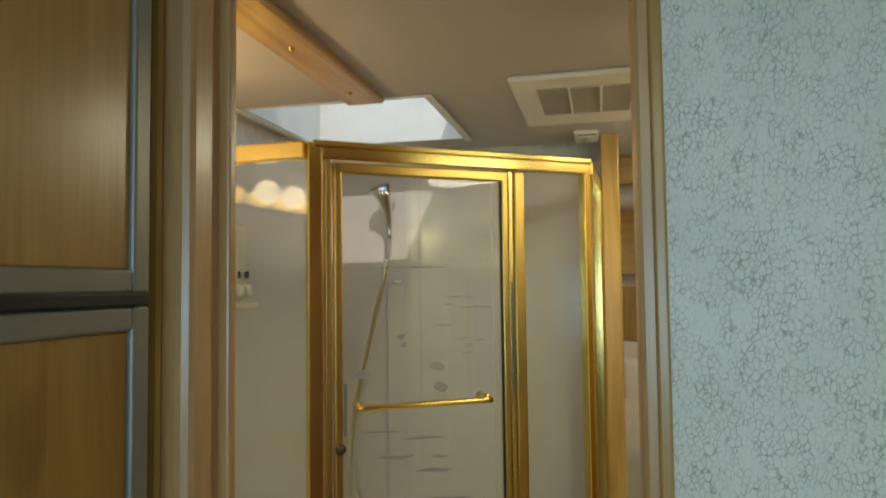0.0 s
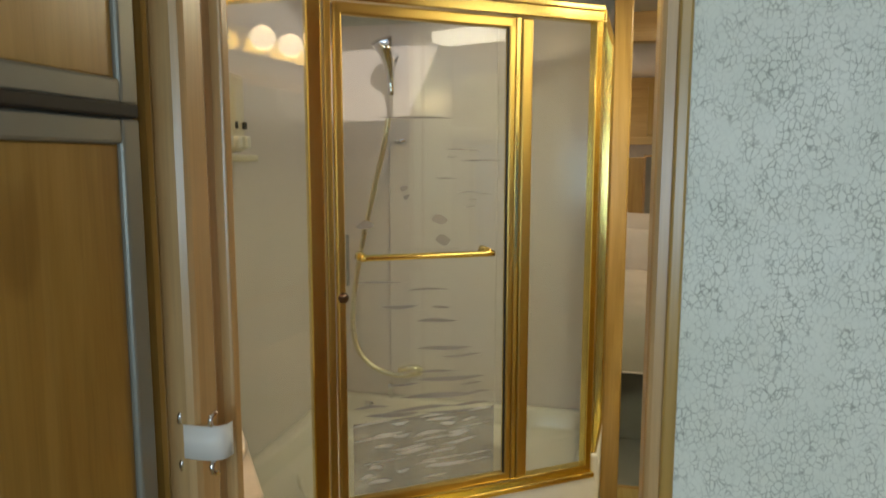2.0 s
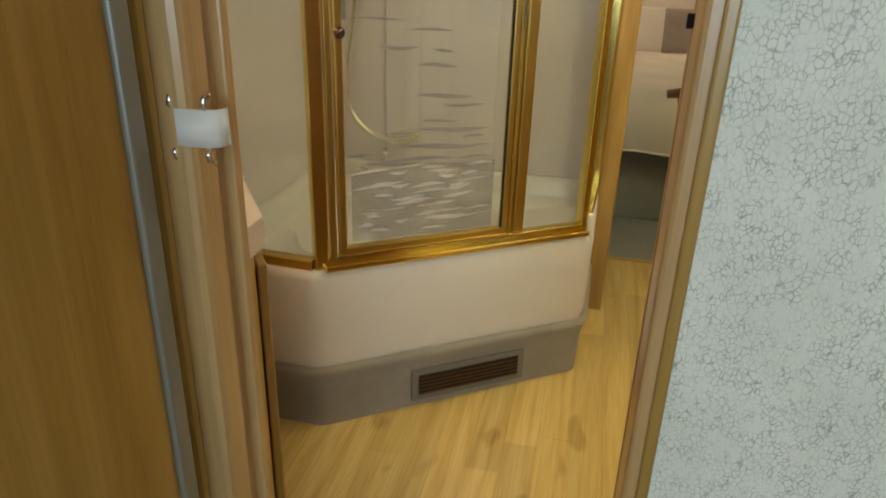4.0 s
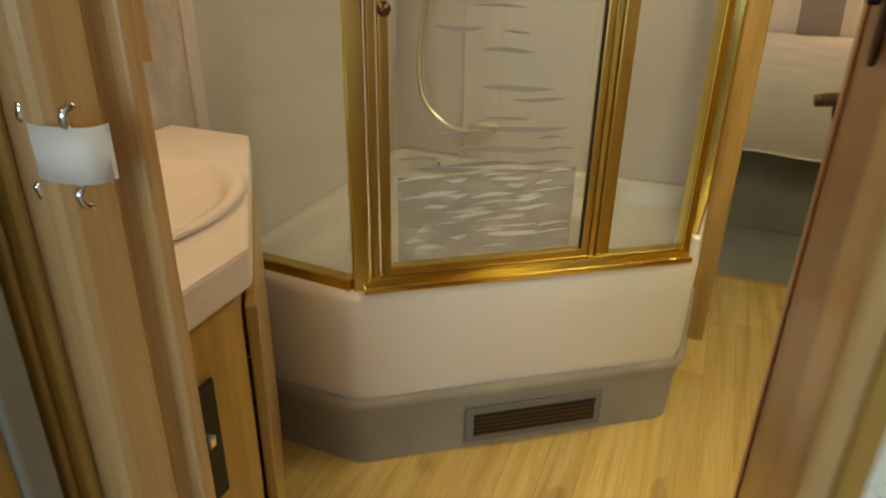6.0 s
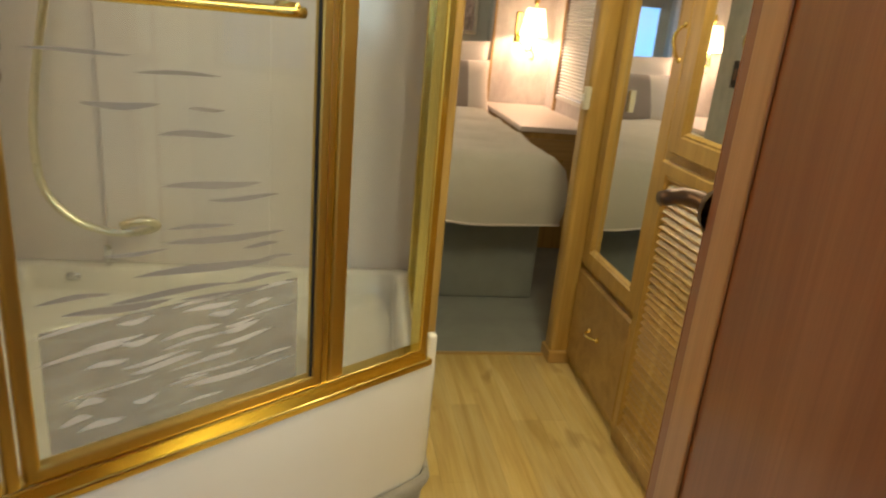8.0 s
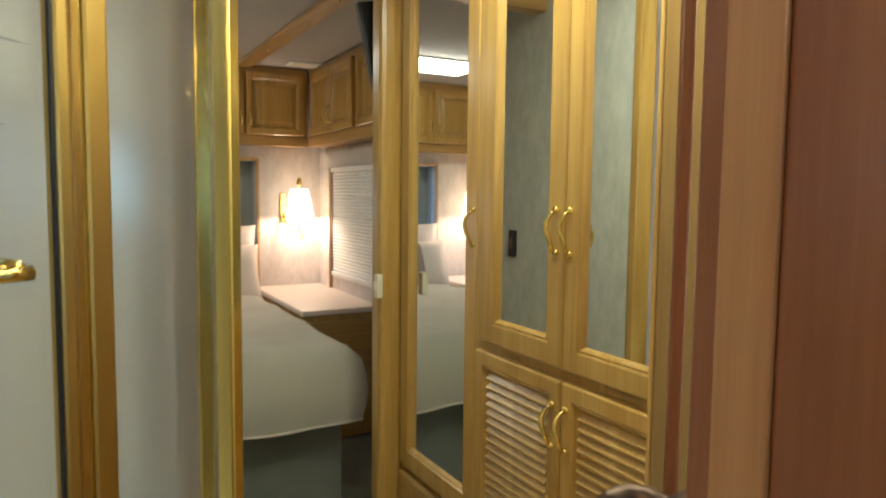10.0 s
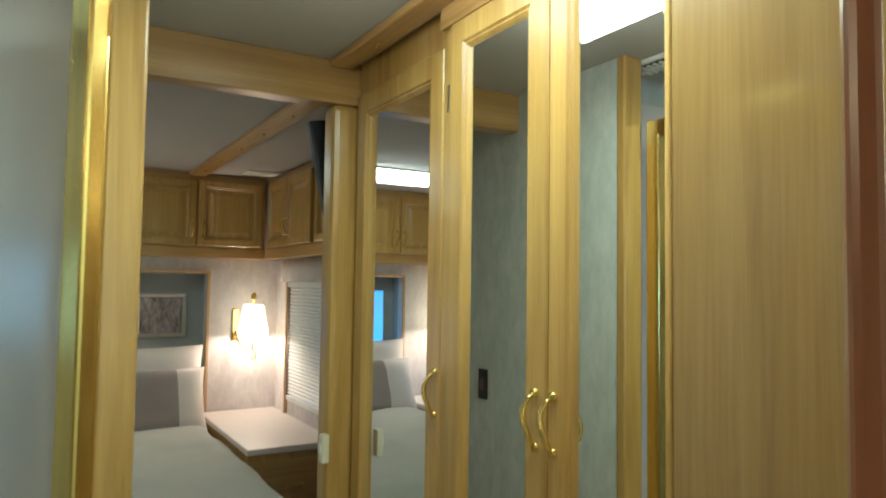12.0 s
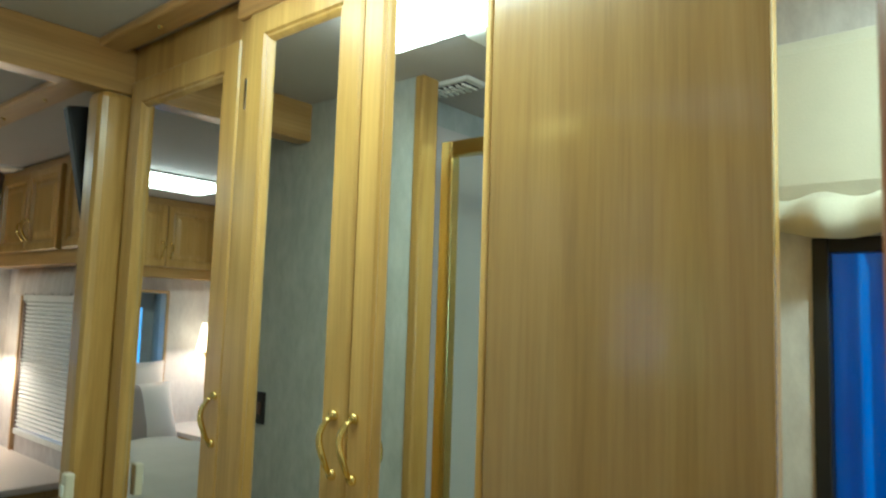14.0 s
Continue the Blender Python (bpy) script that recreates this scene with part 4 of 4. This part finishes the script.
def nightstand(s):
    ns = empty("nightstand", pose(0, 0, 0), "maple corner nightstand with a pale laminate top", "nightstand", "nightstands beside the bed")
    x0, x1 = sorted((s * 0.715, s * 1.146))
    box("top", x0 - 0.0, x1, 4.72, 5.746, 0.672, 0.70, COUNTER, ns, 0.005)
    box("body", x0 + 0.012, x1, 4.745, 5.746, 0.008, 0.672, MAPLE, ns, 0.003)
    for z in (0.40, 0.14):
        d = new("drawer")
        d.parent = ns
        rings("front", x1 - x0 - 0.05, 0.235, [(0, 0), (0, -0.012), (0.012, -0.018), (0.03, -0.018)], MAPLE_X, d, True)
        d.location = (x0 + 0.03, 4.744, z)
        pull(d, (x1 - x0 - 0.05) / 2, 0.12, False, 0.075)


nightstand(1)
nightstand(-1)


def overhead(name, m, width, doors, label):
    cab = empty(name, m, label, "cabinet", "overhead bedroom cabinets")
    box("body", 0, width, 0.0, 0.10, 1.58, TOP - 0.003, MAPLE_X, cab, 0.003)
    box("valance_rail", 0, width, -0.008, 0.0, 1.58, 1.635, MAPLE_X, cab, 0.003)
    for k, (x, w) in enumerate(doors):
        leaf(cab, x, 1.645, w, 0.37, "panel", 0.05, (w - 0.024 if k % 2 == 0 else 0.024, 0.10))
    return cab


overhead("overhead_cabinet", pose(-1.145, 5.648, 0), 2.18, [(0.13, 0.36), (0.495, 0.40), (1.387, 0.40), (1.797, 0.36)], "maple overhead cabinets with raised panel doors above the bed")
overhead("overhead_cabinet", pose(1.048, 5.645, 0, 0, 0, -90), 2.1, [(0.06, 0.36), (0.425, 0.36), (0.85, 0.36), (1.215, 0.36)], "maple overhead cabinets with raised panel doors above the window")
overhead("overhead_cabinet", pose(-1.048, 3.545, 0, 0, 0, 90), 2.1, [(0.06, 0.45), (0.52, 0.45), (1.03, 0.45), (1.49, 0.45)], "maple overhead cabinets with raised panel doors above the window")


def niche(s):
    """A recessed head window with wooden trim, a pane and a pleated shade."""
    nw = empty("niche_window", pose(0, 0, 0), "recessed bedroom window with pink wood trim", "window", "head windows", kind=S)
    x0, x1 = sorted((s * 0.25, s * 0.735))
    for a in ((x0 - 0.018, x0, 0.62, 1.508), (x1, x1 + 0.018, 0.62, 1.508)):
        box("trim", a[0], a[1], 5.738, 5.752, a[2], a[3], PALE, nw, 0.003)
    box("trim", x0, x1, 5.738, 5.752, 1.49, 1.508, PALE, nw, 0.003)
    m = fabric("niche_cloth", (0.36, 0.38, 0.36))
    for a in ((x0 - 0.012, x0, 0.608, 1.502), (x1, x1 + 0.012, 0.608, 1.502), (x0, x1, 1.49, 1.502), (x0, x1, 0.608, 0.62)):
        box("reveal", a[0], a[1], 5.812, 5.90, a[2], a[3], m, nw, 0)
    if s > 0:
        box("back_panel", x0, x1, 5.888, 5.90, 0.62, 1.49, m, nw, 0)
    else:
        box("back_frame", x0, x0 + 0.07, 5.888, 5.90, 0.62, 1.49, m, nw, 0)
        box("back_frame", x1 - 0.15, x1, 5.888, 5.90, 0.62, 1.49, m, nw, 0)
        box("back_frame", x0 + 0.07, x1 - 0.15, 5.888, 5.90, 1.40, 1.49, m, nw, 0)
        box("back_frame", x0 + 0.07, x1 - 0.15, 5.888, 5.90, 0.62, 0.95, m, nw, 0)
        # the cloth itself emits, imitating daylight through the pleats
        p = box("shade", x0 + 0.07, x1 - 0.15, 5.90, 5.903, 0.95, 1.40, SKYCLOTH, nw, 0)
        for k in range(22):
            box("pleat", x0 + 0.07, x1 - 0.15, 5.895, 5.900, 0.952 + k * 0.0135, 0.962 + k * 0.0135, SKYCLOTH, nw, 0)


niche(1)
niche(-1)
pic = empty("framed_picture", pose(0, 0, 0), "small abstract brown picture in a silver frame", "picture")
fr = rings("frame", 0.275, 0.255, [(0, 0), (0, -0.014), (0.006, -0.018), (0.022, -0.012), (0.024, -0.004)], metal("silver_frame", (0.75, 0.73, 0.68), 0.3), pic)
fr.location = (0.375, 5.886, 1.12)
box("print", 0.395, 0.630, 5.8825, 5.886, 1.14, 1.355, PRINT, pic, 0)


def sconce(s):
    sc = empty("wall_sconce", pose(0, 0, 0), "lit brass wall sconce with a cream fabric shade", "lamp", "bedroom sconces")
    x = s * 0.968
    box("backplate", x - 0.085, x - 0.045, 5.735, 5.748, 1.10, 1.29, BRASS, sc, 0.006)
    tube("arm", [(x - 0.065, 5.737, 1.16), (x - 0.06, 5.68, 1.10), (x - 0.03, 5.62, 1.05), (x, 5.60, 1.06), (x, 5.60, 1.15)], 0.006, BRASS, sc)
    tube("scroll", [(x, 5.60, 1.06), (x + 0.02, 5.60, 1.03), (x + 0.012, 5.60, 1.0), (x - 0.01, 5.60, 1.01)], 0.005, BRASS, sc)
    lathe("shade", [(0.088, 1.145), (0.055, 1.315), (0.052, 1.315), (0.085, 1.145)], (x, 5.60, 0), SHADE, sc, 28)
    lathe("finial", [(0.0, 1.39), (0.014, 1.375), (0.018, 1.35), (0.006, 1.335), (0.004, 1.31)], (x, 5.60, 0), COPPER, sc, 12)


sconce(1)
sconce(-1)


def blind_window(s, y0, y1):
    bw = empty("blind_window", pose(0, 0, 0), "white pleated blinds drawn over the bedroom side window", "window", "bedroom side windows", kind=S)
    x = s * 1.15
    xi = x - s * 0.02
    a, b = sorted((x, x - s * 0.03))
    box("headrail", a, b, y0, y1, 1.42, 1.45, WHITE, bw, 0.003)
    a, b = sorted((x - s * 0.004, x - s * 0.02))
    for y in (y0 - 0.02, y1):
        box("frame", a, b, y, y + 0.02, 0.78, 1.46, BRONZE if s > 0 else PALE, bw, 0.003)
    first = None
    step = 0.0195
    n = int(0.62 / step)
    if s < 0:
        n = 9
    for k in range(n):
        if first is None:
            sx = s
            first = mesh("slat", [(0, y0 + 0.004, 0.009), (0, y1 - 0.004, 0.009), (-0.012 * sx, y1 - 0.004, 0.0), (-0.012 * sx, y0 + 0.004, 0.0), (0, y0 + 0.004, -0.009), (0, y1 - 0.004, -0.009)],
                         [(0, 1, 2, 3), (3, 2, 5, 4)], WHITE, bw)
            o = first
        else:
            o = new("slat", first.data)
            o.parent = bw
        o.location = (x - s * 0.008, 0, 1.41 - step * k)
    if s > 0:
        box("bottom_rail", *sorted((x - s * 0.006, x - s * 0.026)), y0, y1, 0.785, 0.81, WHITE, bw, 0.003)
    p = box("pane", *sorted((x + s * 0.03, x + s * 0.034)), y0, y1, 0.80, 1.44, PANE, bw, 0)
    p.visible_shadow = False


blind_window(1, 4.74, 5.46)
blind_window(-1, 5.20, 5.49)
swag = empty("window_valance", pose(0, 0, 0), "gathered white fabric valance above the blinds", "curtain")
v, f = [], []
for k in range(61):
    y = 4.66 + 0.92 * k / 60
    x = 1.128 - 0.012 * math.sin(k * 1.3) - 0.006 * math.sin(k * 0.37)
    v += [(x + 0.012, y, 1.578), (x, y, 1.52), (x - 0.004, y, 1.452 + 0.006 * math.sin(k * 0.9))]
for k in range(60):
    for q in (0, 1):
        f.append((3 * k + q, 3 * k + 3 + q, 3 * k + 4 + q, 3 * k + 1 + q))
mesh("cloth", v, f, LINEN, swag, True).modifiers.new("thick", "SOLIDIFY").thickness = 0.004
tagged(box("trim_corner", 1.128, 1.148, 5.50, 5.52, 0.70, 1.56, PALE, None, 0.003), "pink wood trim beside the window", "trim", kind=S)
tv = empty("television", pose(0.817, 3.52, 1.63, -4, -11, 0), "thin black television mounted beside the post", "television")
box("case", -0.21, 0.26, 0.0, 0.035, 0.0, 0.335, BLACK, tv, 0.006)
box("screen", -0.20, 0.25, 0.035, 0.038, 0.012, 0.325, plain("dark_screen", (0.01, 0.01, 0.012), 0.08), tv, 0)
box("bracket", -0.02, 0.08, -0.055, 0.0, 0.12, 0.22, BLACK, tv, 0.003)

# ---- bath side window ----
win = empty("bath_window", pose(0, 0, 0), "dark framed side window with clear glass", "window", kind=S)
for a in ((1.30, 1.325, 0.95, 1.57), (1.965, 1.99, 0.95, 1.57), (1.325, 1.965, 0.95, 0.975), (1.325, 1.965, 1.545, 1.57)):
    box("frame", 1.142, 1.175, *a, BLACK, win, 0.003)
p = box("pane", 1.160, 1.164, 1.325, 1.965, 0.975, 1.545, PANE, win, 0)
p.visible_shadow = False
val = empty("padded_valance", pose(0, 0, 0), "cream padded valance with a beaded lower edge", "curtain")
box("board", 1.08, 1.148, 1.22, 2.08, 1.62, 1.90, CHINTZ, val, 0.03)
v, f = [], []
for k in range(49):
    y = 1.22 + 0.86 * k / 48
    drop = 1.585 - 0.025 * math.sin(k / 48 * math.pi * 3) ** 2
    x = 1.078 - 0.010 * math.sin(k * 1.1)
    v += [(x + 0.02, y, 1.64), (x - 0.012, y, 1.615), (x, y, drop)]
for k in range(48):
    for q in (0, 1):
        f.append((3 * k + q, 3 * k + 3 + q, 3 * k + 4 + q, 3 * k + 1 + q))
mesh("gathered_edge", v, f, CHINTZ, val, True).modifiers.new("thick", "SOLIDIFY").thickness = 0.005
BLUE = bpy.data.materials.new("sunlit_blue_cloth")
BLUE.use_nodes = True
bn, bl = BLUE.node_tree.nodes, BLUE.node_tree.links
bn.remove(bn["Principled BSDF"])
# light and shade of folds painted as vertical streaks of blue
tl, fold_shades = bn.new("ShaderNodeBsdfTranslucent"), ramp(bn, ((0.35, (0.03, 0.20, 0.62)), (0.65, (0.06, 0.33, 0.85))))
bl.new(noise_tex(bn, bl, mapped(bn, bl, (1, 30, 2)), 1.0, 3), fold_shades.inputs[0])
bl.new(fold_shades.outputs[0], tl.inputs[0])
bl.new(tl.outputs[0], bn["Material Output"].inputs[0])
drape = empty("blue_curtain", pose(0, 0, 0), "thin blue pleated curtain hanging outside the dark framed window", "curtain")
v, f = [], []
for k in range(121):
    y = 1.31 + 0.67 * k / 120
    x = 1.195 + 0.012 * math.sin(k * 0.52) + 0.004 * math.sin(k * 1.31)
    v += [(x, y, 0.955), (x, y, 1.565)]
for k in range(120):
    f.append((2 * k, 2 * k + 2, 2 * k + 3, 2 * k + 1))
mesh("cloth", v, f, BLUE, drape, True)
lw = empty("living_window", pose(0, 0, 0), "wide window at the end of the living area", "window", kind=S)
pn = box("pane", -0.40, 0.90, -2.034, -2.03, 1.0, 1.70, PANE, lw, 0)
pn.visible_shadow = False
box("frame", 0.235, 0.265, -2.04, -2.01, 1.0, 1.70, BLACK, lw, 0.003)

# ---- floor planks ----
rng = random.Random(11)
W = 0.092
x = X0
while x < X1 - 0.01:
    y = 1.0 - rng.random() * 0.6
    while y < 3.448:
        length = rng.choice((0.55, 0.72, 0.9, 1.1))
        a, b = max(y, 0.6), min(y + length, 3.448)
        if b - a > 0.02:
            o = box("plank", x + 0.0003, min(x + W, X1) - 0.0003, a + 0.0003, b - 0.0003, -0.004, 0.0 + rng.random() * 0.0003, PLANK, floor, 0)
        y += length
    x += W
